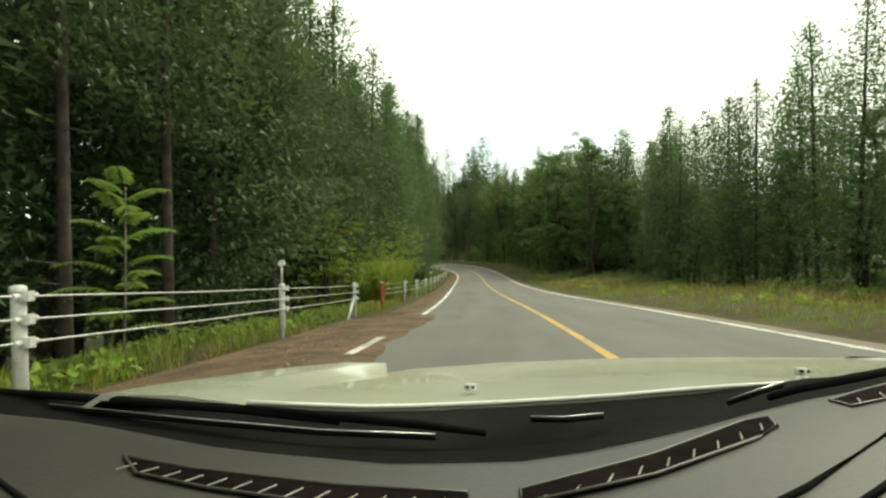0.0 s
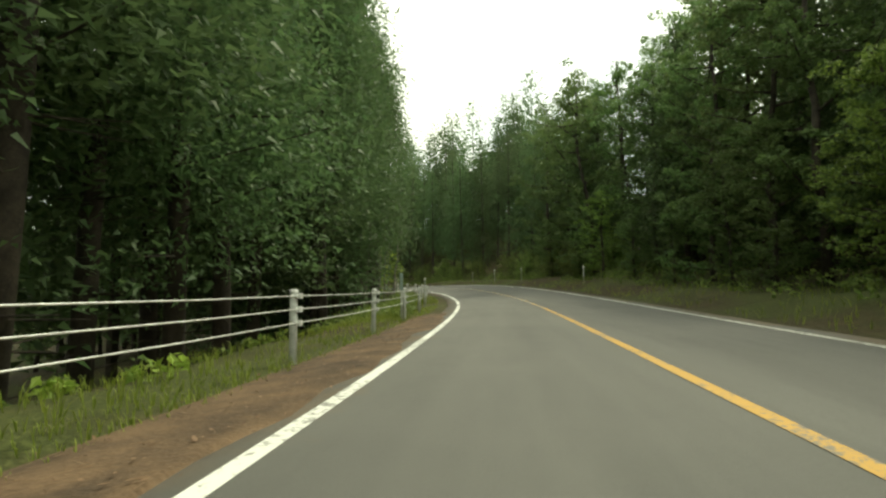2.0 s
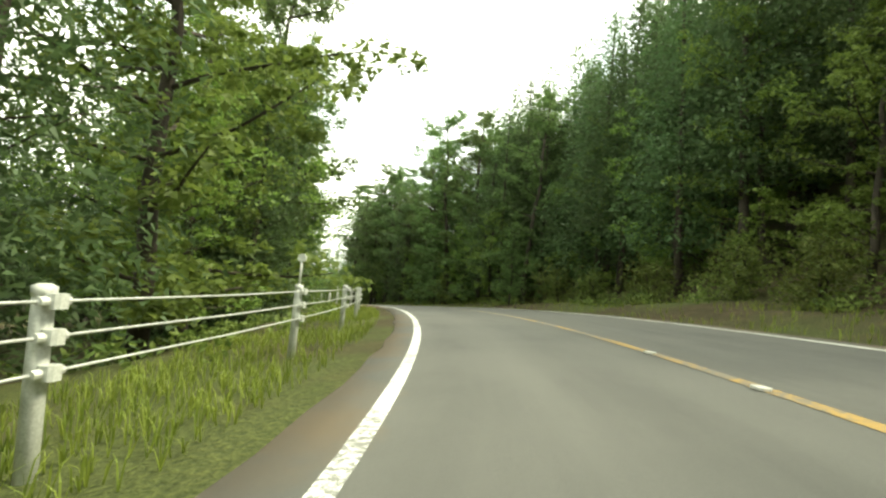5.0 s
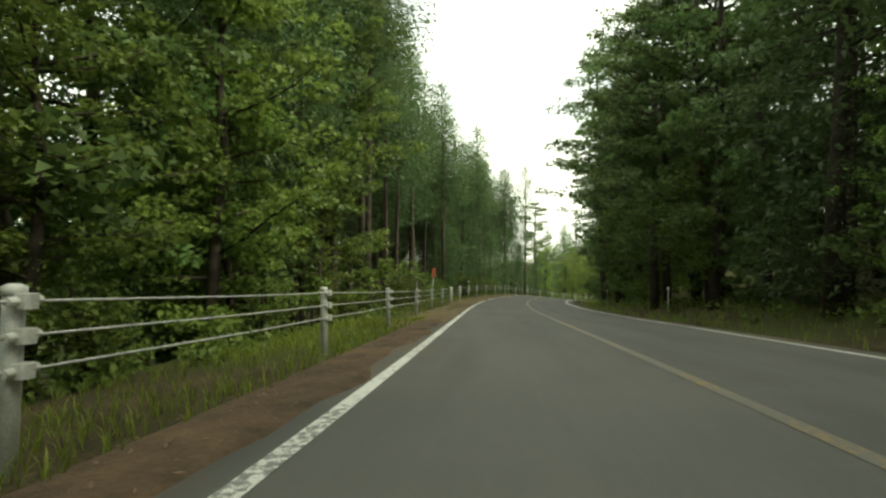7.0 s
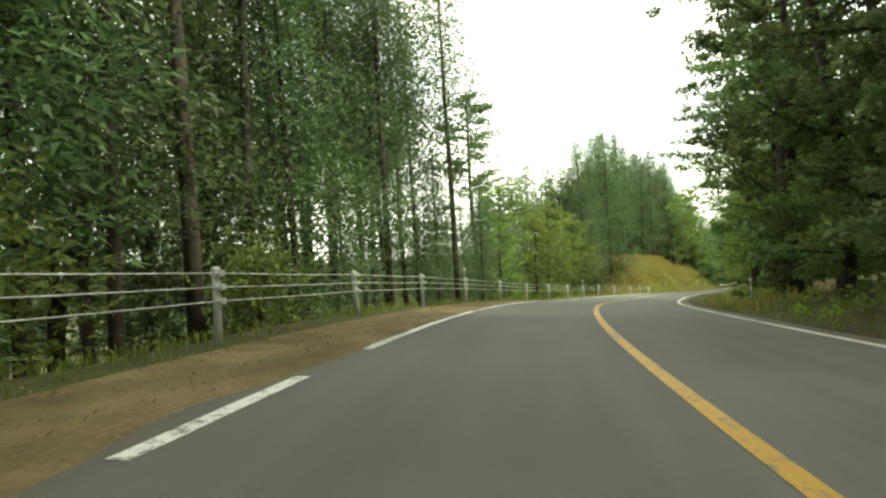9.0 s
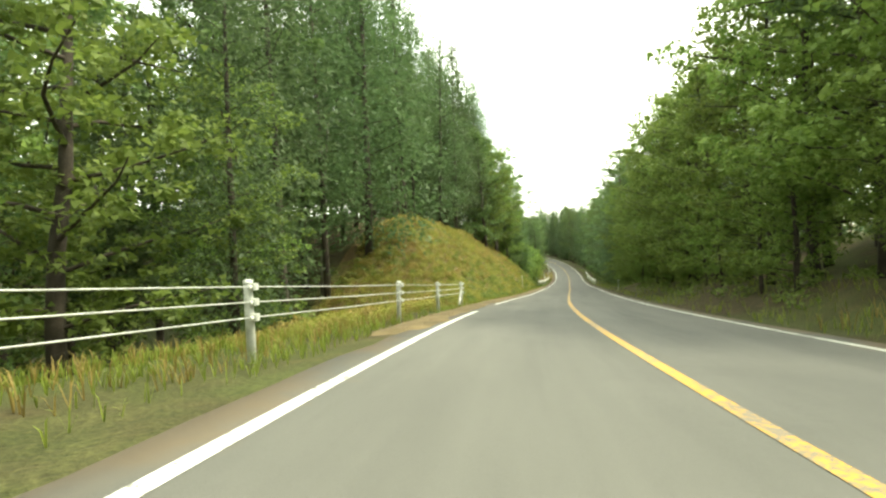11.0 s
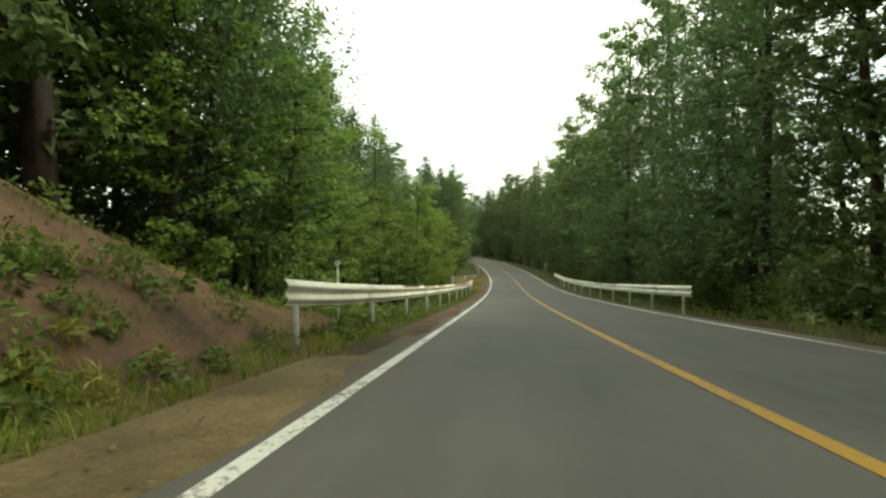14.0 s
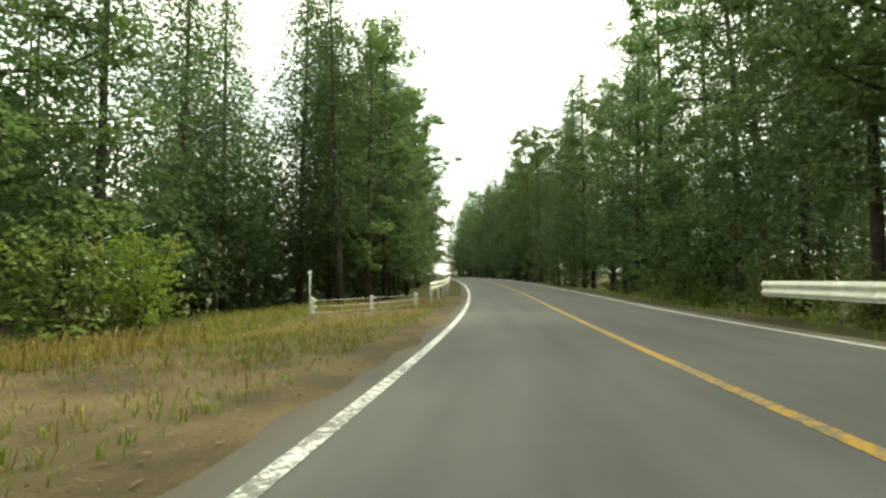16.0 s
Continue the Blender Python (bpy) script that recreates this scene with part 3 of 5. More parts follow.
def heading(s):
    return float(np.interp(s, RS, RTH))


def stand(s, lat, up=0.0, turn=0.0, size=1.0, lean=(0, 0)):
    """Pose of a thing that stands at (s, lat): its x to the right of the road, its y along it."""
    p = place(s, lat, up)
    m = Matrix.Translation(Vector(p)) @ Euler((lean[0], lean[1], heading(s) + turn)).to_matrix().to_4x4()
    return m @ Matrix.Diagonal((size, size, size, 1)) if size != 1.0 else m


def strip(name, s0, s1, lats, ds, mat, up=0.0, smooth=True, jitter=None, skirt=0.0):
    """A sheet along the road between the lateral lines given."""
    ss = np.arange(s0, s1 + ds * 0.5, ds)
    S, L = np.meshgrid(ss, np.asarray(lats, float), indexing="ij")
    if jitter is not None:
        L = L + jitter(S, L)
    V = place(S, L, up)
    n, k = S.shape
    if skirt:
        V[:, 0, 2] -= skirt
        V[:, -1, 2] -= skirt
        V[0, :, 2] -= 4 * skirt
        V[-1, :, 2] -= 4 * skirt
    faces = [(i * k + j + 1, i * k + j, (i + 1) * k + j, (i + 1) * k + j + 1) for i in range(n - 1) for j in range(k - 1)]
    uv = np.stack([L.ravel(), S.ravel()], -1)
    return new(name, mesh_of(name, V.reshape(-1, 3), faces, mat, smooth, uv))


# ---- ground, road, lines ----
def ground_sheet():
    x0, x1, y0, y1 = RX.min() - 60, RX.max() + 60, RY.min() - 60, RY.max() + 60

    def axis(a, b):
        inner = np.arange(a, b, 4.0)
        out = 4.0 * np.cumsum(1.35 ** np.arange(1, 18))
        return np.concatenate([a - out[::-1], inner, inner[-1] + out])

    gx, gy = axis(x0, x1), axis(y0, y1)
    X, Y = np.meshgrid(gx, gy, indexing="ij")
    Z = np.empty(X.shape)
    rs = np.arange(0, len(RS), 3)
    for i in range(X.shape[0]):
        d2 = (X[i][:, None] - RX[rs]) ** 2 + (Y[i][:, None] - RY[rs]) ** 2
        j = rs[d2.argmin(1)]
        d = np.sqrt(d2.min(1))
        side = -(X[i] - RX[j]) * np.cos(RTH[j]) - (Y[i] - RY[j]) * np.sin(RTH[j])
        lat = np.where(side >= 0, d, -d)
        z = RZ[j] + land(RS[j], lat)
        Z[i] = z - 3.2 * (1 - step(d, 22, 30)) - 0.15 + 12 * step(d, 90, 500) * (0.6 + 0.4 * np.sin(X[i] / 160) * np.cos(Y[i] / 190))
    n, k = X.shape
    V = np.stack([X, Y, Z], -1).reshape(-1, 3)
    F = [(i * k + j, (i + 1) * k + j, (i + 1) * k + j + 1, i * k + j + 1) for i in range(n - 1) for j in range(k - 1)]
    return tagged(new("ground", mesh_of("ground", V, F, SOIL, True)), "brown and green forest floor rolling away under the trees", "ground", kind="structure")


ground_sheet()
LATS = [3.4, 3.8, 4.2, 4.6, 5.0, 5.2, 5.4, 5.6, 5.8, 6.2, 6.8, 7.4, 8.0, 8.6, 9.2, 9.8, 10.5, 11.2, 12, 13, 14.5, 16, 18, 20, 23, 27]
FLAT = "brown soil verge with weeds falling off to the forest"
tagged(strip("verge_left", -40, BANK_START - 4, LATS[::-1], 1.0, SOIL), FLAT, "verge", kind="structure")
tagged(strip("verge_left", BANK_END + 4, ROAD_END, LATS[::-1], 1.0, SOIL), FLAT, "verge", kind="structure")
tagged(strip("verge_foot", BANK_START - 4, BANK_END + 4, [4.4, 4.0, 3.7, 3.4], 1.0, SOIL), "narrow soil strip at the foot of the bank", "verge", kind="structure")
tagged(strip("forest_floor", BANK_START - 4, BANK_END + 4, [27, 23, 20, 18, 16, 14.5, 13.6], 1.0, SOIL), "dark forest floor on top of the bank", "ground", kind="structure")
tagged(strip("verge_right", -40, ROAD_END, [-a for a in LATS], 1.0, SOIL), "soil verge with weeds running into the forest", "verge", kind="structure")
tagged(strip("road", -40, ROAD_END, [3.62, 3.6, 3.0, 2.0, 1.0, 0.0, -1.0, -2.0, -3.0, -3.6, -3.62], 1.0, ASPHALT, 0.05, True,
             lambda s, l: np.where(np.abs(l) > 3.5, 0.06 * rough(s, l, 0.9), 0), 0.2),
       "worn grey asphalt road with two lanes and pale patches", "road", kind="structure")


def painted(name, lat, width, s0, s1, mat, label, up=0.055):
    tagged(strip(name, s0, s1, [lat + width / 2, lat - width / 2], 0.5, mat, up), label, "road marking", kind="structure")


for a, b, paint, state in ((-40, 80, YELLOW_LINE, "solid yellow centre line, worn in places"), (80, 168, YELLOW_WORN, "pale worn yellow centre line through the bend"),
                           (168, 184, YELLOW_LINE, "solid yellow centre line, worn in places"), (184, 236, YELLOW_FAINT, "yellow centre line worn almost away"),
                           (236, ROAD_END, YELLOW_LINE, "solid yellow centre line, worn in places")):
    painted("centre_line", 0.0, 0.14, a, b, paint, state)
painted("edge_line_right", -LANE, 0.15, -40, ROAD_END, WHITE_WORN, "worn white edge line along the verge")
for a, b in LEFT_LINE:
    painted("edge_line_left", LANE, 0.14, a, b, WHITE_LINE, "white edge line, thinned by wear")


painted("edge_line_left", LANE, 0.13, 6.2, 8.0, WHITE_WORN, "short worn piece of white edge line between the fallen leaves", 0.078)


# leaf litter and dirt that lies on the left edge of the asphalt
def litter(s0, s1, inner, outer, mat):
    rows_ = [outer - (outer - inner) * k / 9 for k in range(8)] + [inner + 0.07, inner]
    tagged(strip("leaf_litter", s0, s1, rows_, 0.5, mat, 0.066, True,
                 lambda s, l: np.clip((outer - l) / (outer - inner), 0, 1) * (0.11 * rough(s, inner, 0.7) + 0.08 * np.sin(s * 0.9)), 0.02),
           "reddish brown leaf litter washed over the road's edge", "leaf litter", kind="structure")


for a, b, inner, outer in LITTER_RUNS:
    litter(a, b, inner, outer, CLEARING_DIRT if a == 412 else DRY_DIRT if a in (197, 296) else LITTER)

BANK_LATS = [4.2, 4.5, 4.75, 5.0, 5.3, 5.6, 6.0, 6.4, 6.8, 7.2, 7.6, 8.0, 8.4, 8.8, 9.2, 9.6, 10.0, 10.5, 11.0, 11.6, 12.2, 13.0, 13.8]
tagged(strip("bank", BANK_START - 4, BANK_END + 4, BANK_LATS[::-1], 0.7, BANK_SOIL, 0.02, True,
             lambda s, l: np.where((l < 4.3) | (l > 13.7), 0.1 * rough(s, l, 1.3), 0), 0.05),
       "steep bank of yellow-green grass with bare brown patches", "bank", kind="structure")
tagged(strip("bare_earth", 365.8, 380.5, [10.0, 9.3, 8.6, 8.0, 7.4, 6.8, 6.2, 5.8, 5.4, 5.0], 0.7, RED_EARTH, 0.09, True,
             lambda s, l: 0.3 * rough(s, l, 1.4) * ((l < 5.1) | (l > 9.9)), 0.2),
       "bare reddish brown earth and leaf litter at the foot of the bank", "bare earth", kind="structure")


# dead leaves and twigs that lie loose on the litter
def fallen_leaves():
    rng = np.random.default_rng(5)
    S, L = [], []
    for a, b, inner, outer in (*LITTER_RUNS, (366, 380, 5.4, 9.6)):
        n = int((b - a) * (outer - inner) * 40) if a != 366 else 2600
        S.append(rng.uniform(a, b, n))
        L.append(inner + (outer - inner) * rng.uniform(0.02, 1, n) + rng.normal(size=n) * 0.08)
    s, l = np.concatenate(S), np.concatenate(L)
    n = len(s)
    p = place(s, l, 0.086) + np.where((s > 366) & (l > 5.4), 0.02, 0.0)[:, None] * np.array([0, 0, 1.0])
    az, ln = rng.uniform(0, 6.283, n), rng.uniform(0.012, 0.036, n)
    d = np.stack([np.cos(az), np.sin(az), rng.uniform(-0.1, 0.5, n)], -1) * ln[:, None]
    w = np.stack([-np.sin(az), np.cos(az), rng.uniform(-0.3, 0.3, n)], -1) * (ln * rng.uniform(0.15, 0.6, n))[:, None]
    V = np.stack([p - d, p + w, p + d, p - w], 1).reshape(-1, 3)
    i = np.arange(n) * 4
    F = np.stack([i, i + 1, i + 2, i + 3], 1)
    tagged(new("fallen_leaves", mesh_of("fallen_leaves", V, F, DEAD_LEAF)), "dry brown fallen leaves and twigs on the road's edge", "fallen leaves", kind="stuff")


fallen_leaves()


# ---- cable barrier ----
POST_H = 1.03
WIRE_Z = (0.98, 0.785, 0.59)
post_me = Shape().tube([(0, 0, -0.35), (0, 0, POST_H - 0.02), (0, 0, POST_H)], [0.057, 0.057, 0.045], 12).mesh("post", PAINT, True)
bracket_me = Shape().box((0.075, 0, 0), (0.10, 0.10, 0.085), 0.02).tube([(0.06, -0.11, 0), (0.06, 0.11, 0)], 0.026, 8).mesh("bracket", PAINT)
cap_me = Shape().tube([(0, 0, -0.02), (0, 0, 0.03), (0, 0, 0.045)], [0.064, 0.064, 0.03], 12).mesh("cap", PAINT, True)
post_rust = Shape().tube([(0, 0, -0.35), (0, 0, POST_H - 0.02), (0, 0, POST_H)], [0.06, 0.06, 0.045], 12).mesh("post", RED_BROWN, True)
bracket_rust = bracket_me.copy()
bracket_rust.materials.clear()
bracket_rust.materials.append(RED_BROWN)
sleeve_me = Shape().tube([(0, 0, -0.35), (0, 0, 1.04), (0, 0, 1.06)], [0.085, 0.085, 0.07], 12).mesh("sleeve", REFLECTOR, True)


def cable_barrier(stations, lat_of, label, rusty=(), sleeved=(), sink=0.0):
    s_mid = stations[len(stations) // 2]
    root = thing("cable_barrier", label, "guard cable", Matrix.Translation(Vector(place(s_mid, lat_of(s_mid)))))
    inv = root.matrix_basis.inverted()
    tops = []
    for i, s in enumerate(stations):
        rnd = random.Random(int(s * 10))
        m = inv @ stand(s, lat_of(s), -sink, rnd.uniform(-0.06, 0.06), 1, (rnd.uniform(-0.02, 0.02), rnd.uniform(-0.03, 0.03)))
        red = any(abs(s - r) < 2.4 for r in rusty)
        p = part("post", post_rust if red else post_me, root, "red-brown rusty post" if red else "", m)
        for z in WIRE_Z:
            part("bracket", bracket_rust if red else bracket_me, p, "", Matrix.Translation((0, 0, z)))
        part("cap", cap_me, p, "", Matrix.Translation((0, 0, POST_H)))
        if any(abs(s - r) < 2.4 for r in sleeved):
            part("sleeve", sleeve_me, p, "white plastic sleeve round the post", Matrix.Translation((0.0, 0.0, 0)))
        tops.append(m)
    for z in WIRE_Z:
        pts = []
        for i, m in enumerate(tops):
            pts.append(m @ Vector((0.06, 0, z)))
            if i + 1 < len(tops):
                q = tops[i + 1] @ Vector((0.06, 0, z))
                pts.append((pts[-1] + q) / 2 - Vector((0, 0, 0.012)))
        part("cable", Shape().tube(pts, 0.0095, 5).mesh("cable", CABLE, True), root)
    return root, tops


def brace(root, m, label=""):
    sh = Shape().tube([(0, 0.02, 0.7), (0, 0.95, -0.15)], 0.045, 8)
    part("brace", sh.mesh("brace", PAINT, True), root, label, m)


disc_me = Shape().tube([(0, -0.02, 0), (0, -0.025, 0), (0, 0.02, 0), (0, 0.025, 0)], [0.05, 0.062, 0.062, 0.05], 14).mesh("reflector", REFLECTOR)
stem_me = Shape().tube([(0, 0, 0), (0, 0, 0.34)], 0.018, 8).mesh("stem", PAINT, True)


def delineator(m, height=0.34, label="round white reflector on a short stem on a barrier post"):
    d = thing("delineator", label, "delineator", m, "road delineators")
    part("stem", stem_me, d, "", Matrix.Diagonal((1, 1, height / 0.34, 1)))
    part("reflector", disc_me, d, "", Matrix.Translation((0, 0, height + 0.05)))
    return d


for run in CABLE_RUNS:
    root, tops = cable_barrier(run["stations"], run["lat"], run["label"], run.get("rusty", ()), run.get("sleeved", ()), run.get("sink", 0.0))
    if run.get("brace_end"):
        brace(root, tops[-1] @ Matrix.Rotation(math.pi, 4, "Z"))
    if run.get("brace_start"):
        brace(root, tops[0])
    for s in run.get("reflectors", ()):
        j = min(range(len(tops)), key=lambda k: abs(run["stations"][k] - s))
        delineator(root.matrix_basis @ tops[j] @ Matrix.Translation((0, 0, POST_H + 0.04)))

pole_stem = Shape().tube([(0, 0, -0.3), (0, 0, 1.0)], 0.02, 8).mesh("pole", CABLE, True)


def roadside_pole(s, lat, h=0.95):
    d = thing("delineator", "slim white delineator pole with a round reflector in the grass", "delineator", stand(s, lat), "road delineators")
    part("pole", pole_stem, d, "", Matrix.Diagonal((1, 1, h, 1)))
    part("reflector", disc_me, d, "", Matrix.Translation((0, 0, h + 0.04)))


for s, lat, h in POLES:
    roadside_pole(s, lat, h)


# ---- steel beam guard rail ----
def beam_profile():
    pts = []
    for k in range(17):
        z = 0.195 - 0.39 * k / 16
        pts.append((0.026 * math.cos(k / 16 * 4 * math.pi) * (-1) + 0.0, z))
    return pts


def guard_rail(s0, s1, lat_of, label, rust_runs=(), post_s=(), side=1, h=0.62):
    """side: 1 where the road is to the rail's right, -1 to its left."""
    s_mid = (s0 + s1) / 2
    root = thing("guard_rail", label, "guard rail", Matrix.Translation(Vector(place(s_mid, lat_of(s_mid)))))
    inv = root.matrix_basis.inverted()
    prof = beam_profile()
    n = max(1, round((s1 - s0) / 4.0))
    for i in range(n):
        a, b = s0 + (s1 - s0) * i / n, s0 + (s1 - s0) * (i + 1) / n
        ss = np.linspace(a, b + 0.12, 5)
        rnd = random.Random(i + int(s0))
        dent = rnd.uniform(-0.006, 0.006)
        v, f = [], []
        for thick in (0.0, -0.006):
            for j, s in enumerate(ss):
                for x, z in prof:
                    lat = lat_of(s) - side * (x + thick + 0.07 + 0.004 * (i % 2))
                    p = place(s, lat_of(s)) - np.array([0, 0, 0])
                    q = place(s, lat)
                    v.append((q[0], q[1], p[2] + h + z + dent * math.sin(j * 0.8)))
        k = len(prof)
        half = len(ss) * k
        for j in range(len(ss) - 1):
            for c in range(k - 1):
                q = (j * k + c, j * k + c + 1, (j + 1) * k + c + 1, (j + 1) * k + c)
                f.append(q)
                f.append(tuple(half + t for t in q[::-1]))
        for c in range(k - 1):
            f.append((c, half + c, half + c + 1, c + 1))
        for j in range(len(ss) - 1):
            for c in (0, k - 1):
                f.append((j * k + c, (j + 1) * k + c, half + (j + 1) * k + c, half + j * k + c))
        v = [inv @ Vector(p) for p in v]
        beam = part("beam", mesh_of("beam", v, f, RAIL_PAINT, True), root)
        if any(a < r1 and b > r0 for r0, r1 in rust_runs):
            rv = []
            for s in ss[:-1]:
                p = place(s, lat_of(s))
                for w, z in ((0.038, 0.202), (0.102, 0.20), (0.10, 0.182), (0.038, 0.185)):
                    q = place(s, lat_of(s) - side * w)
                    rv.append(inv @ Vector((q[0], q[1], p[2] + h + z + dent * 0.5)))
            rf = [(j * 4 + c, j * 4 + (c + 1) % 4, j * 4 + 4 + (c + 1) % 4, j * 4 + 4 + c) for j in range(len(ss) - 2) for c in range(4)]
            rf += [(0, 1, 2, 3), tuple(len(rv) - 1 - c for c in range(4))]
            part("rusty_edge", mesh_of("rusty_edge", rv, rf, RUST), beam, "rust-brown upper edge of the beam")
    for s in post_s:
        m = inv @ stand(s, lat_of(s))
        part("post", rail_post, root, "", m)
    return root


rail_post = Shape().tube([(0, 0, -0.5), (0, 0, 0.74), (0, 0, 0.76)], [0.057, 0.057, 0.045], 12).mesh("rail_post", PAINT, True)
for run in RAIL_RUNS:
    guard_rail(**run)


# ---- road studs on the centre line of the bend ----
stud_me = Shape().box((0, 0, 0.012), (0.12, 0.17, 0.024), 0.03).mesh("stud", STUD)
for s in STUDS:
    tagged(new("road_stud", stud_me), "small white raised road stud on the centre line", "road stud", "road studs").matrix_basis = stand(s, 0.05, 0.056)


# ---- signs ----
def sign_on_pole(name, s, lat, pole_h, size, mat, label, tilt=0.0, bars=0):
    d = thing(name, label, "sign", stand(s, lat, 0, 0.12, 1.0, (0, tilt)))
    part("pole", Shape().tube([(0, 0, -0.3), (0, 0, pole_h + size[1])], 0.03, 8).mesh("pole", PAINT, True), d)
    pl = part("plate", Shape().box((0, -0.045, pole_h + size[1] / 2), (size[0], 0.02, size[1]), 0.006).mesh("plate", mat), d)
    for k in range(bars):
        z = pole_h + size[1] * (0.25 + 0.5 * k / max(1, bars - 1))
        part("bar", Shape().box((0, -0.058, z), (size[0] * 0.5, 0.006, size[1] * 0.14)).mesh("bar", REFLECTOR), pl)


SIGNS = (("marker_sign", 79.1, 4.86, 1.0, (0.11, 0.58), GREEN_SIGN, "narrow pale grey-green marker plate on a pole behind the barrier", 0, 0),
         ("marker_post", 398.0, 5.05, 1.15, (0.17, 0.46), REFLECTOR, "white rectangular delineator plate on a pole behind the guard rail", 0, 0),
         ("orange_sign", 214.7, 6.0, 1.62, (0.24, 0.60), ORANGE, "faded orange-red marker plate on a slim leaning pole", 0.09, 0))
for args in SIGNS:
    sign_on_pole(*args)


# ---- leaves and trees ----
def leaf_quads(rng, centres, radii, count, size, flat=0.6, droop=0.0, aspect=0.5, up=0.6, tri=False):
    """Folded leaf sprays scattered in soft clumps round the centres."""
    centres, radii = np.asarray(centres, float), np.asarray(radii, float)
    k = rng.integers(0, len(centres), count)
    d = rng.normal(size=(count, 3))
    d /= np.linalg.norm(d, axis=1, keepdims=True)
    r = radii[k] * rng.uniform(0.25, 1.0, count) ** 0.5
    off = d * r[:, None]
    off[:, 2] *= flat
    p = centres[k] + off
    nrm = rng.normal(size=(count, 3)) * 0.7 + d * 0.25
    nrm[:, 2] += up
    nrm /= np.linalg.norm(nrm, axis=1, keepdims=True)
    u = rng.normal(size=(count, 3)) + d * 0.5
    u[:, 2] -= droop
    u -= nrm * (u * nrm).sum(1, keepdims=True)
    u /= np.linalg.norm(u, axis=1, keepdims=True)
    w = np.cross(nrm, u)
    L = size * rng.uniform(0.6, 1.4, count)[:, None]
    tip = p + u * L - nrm * L * 0.18
    base = p - u * L * 0.6
    a, b = p + w * L * aspect + nrm * L * 0.1, p - w * L * aspect + nrm * L * 0.1
    if tri:
        V = np.stack([a, tip, b], 1).reshape(-1, 3)
        i = np.arange(count) * 3
        return V, np.stack([i, i + 1, i + 2], 1)
    V = np.stack([base, a, tip, b], 1).reshape(-1, 3)
    i = np.arange(count) * 4
    F = np.stack([i, i + 1, i + 2, i + 3], 1)
    return V, F


def limb(sh, rng, start, way, length, radius, bend=0.2, n=4, sides=5):
    pts, p, d = [Vector(start)], Vector(start), Vector(way).normalized()
    for _ in range(n):
        p = p + d * (length / n)
        pts.append(p.copy())
        d = (d + Vector(rng.normal(size=3)) * bend * 0.5 + Vector((0, 0, bend * 0.25))).normalized()
    sh.tube(pts, [radius * (1 - 0.8 * i / n) for i in range(n + 1)], sides, False)
    return pts


def trunk_line(rng, h, lean=0.02, wob=0.05, n=7):
    x = np.cumsum(rng.normal(size=n + 1) * wob * h / n)
    y = np.cumsum(rng.normal(size=n + 1) * wob * h / n)
    ax, ay = rng.normal(size=2) * lean
    return [Vector((x[i] - x[0] + ax * h * i / n, y[i] - y[0] + ay * h * i / n, h * i / n - 0.5 * (i == 0))) for i in range(n + 1)]


def at_height(pts, h):
    for a, b in zip(pts, pts[1:]):
        if a.z <= h <= b.z:
            return a.lerp(b, (h - a.z) / max(1e-6, b.z - a.z))
    return pts[-1]


def sprays(rng, a, b, pull, count, size, scatter, aspect, droop=0.35, first=0.12):
    """Pointed leaf sprays along the limbs from a to b, thickest towards their tips."""
    a, b, pull = np.asarray(a, float), np.asarray(b, float), np.asarray(pull, float)
    k = rng.choice(len(a), count, p=pull / pull.sum())
    t = first + (1.04 - first) * rng.uniform(0, 1, count) ** 0.62
    way = b - a
    ln = np.linalg.norm(way, axis=1, keepdims=True) + 1e-6
    p = a[k] + way[k] * t[:, None]
    p[:, 2] -= 0.16 * ln[k, 0] * t ** 2
    p += np.clip(rng.normal(size=(count, 3)), -1.5, 1.5) * np.array([1, 1, 0.7]) * (scatter * (0.35 + 0.28 * ln[k]))
    u = way[k] / ln[k] * 0.8 + rng.normal(size=(count, 3)) * 0.55
    u[:, 2] -= droop
    u /= np.linalg.norm(u, axis=1, keepdims=True)
    nrm = rng.normal(size=(count, 3)) * 0.6
    nrm[:, 2] += 0.9
    w = np.cross(nrm, u)
    w /= np.linalg.norm(w, axis=1, keepdims=True) + 1e-6
    L = size * rng.uniform(0.55, 1.45, count)[:, None]
    V = np.stack([p + w * L * aspect, p + u * L, p - w * L * aspect], 1).reshape(-1, 3)
    i = np.arange(count) * 3
    return V, np.stack([i, i + 1, i + 2], 1)


def merged(*sets):
    o, VV, FF = 0, [], []
    for V, F in sets:
        VV.append(V)
        FF.append(F + o)
        o += len(V)
    return np.concatenate(VV), np.concatenate(FF)


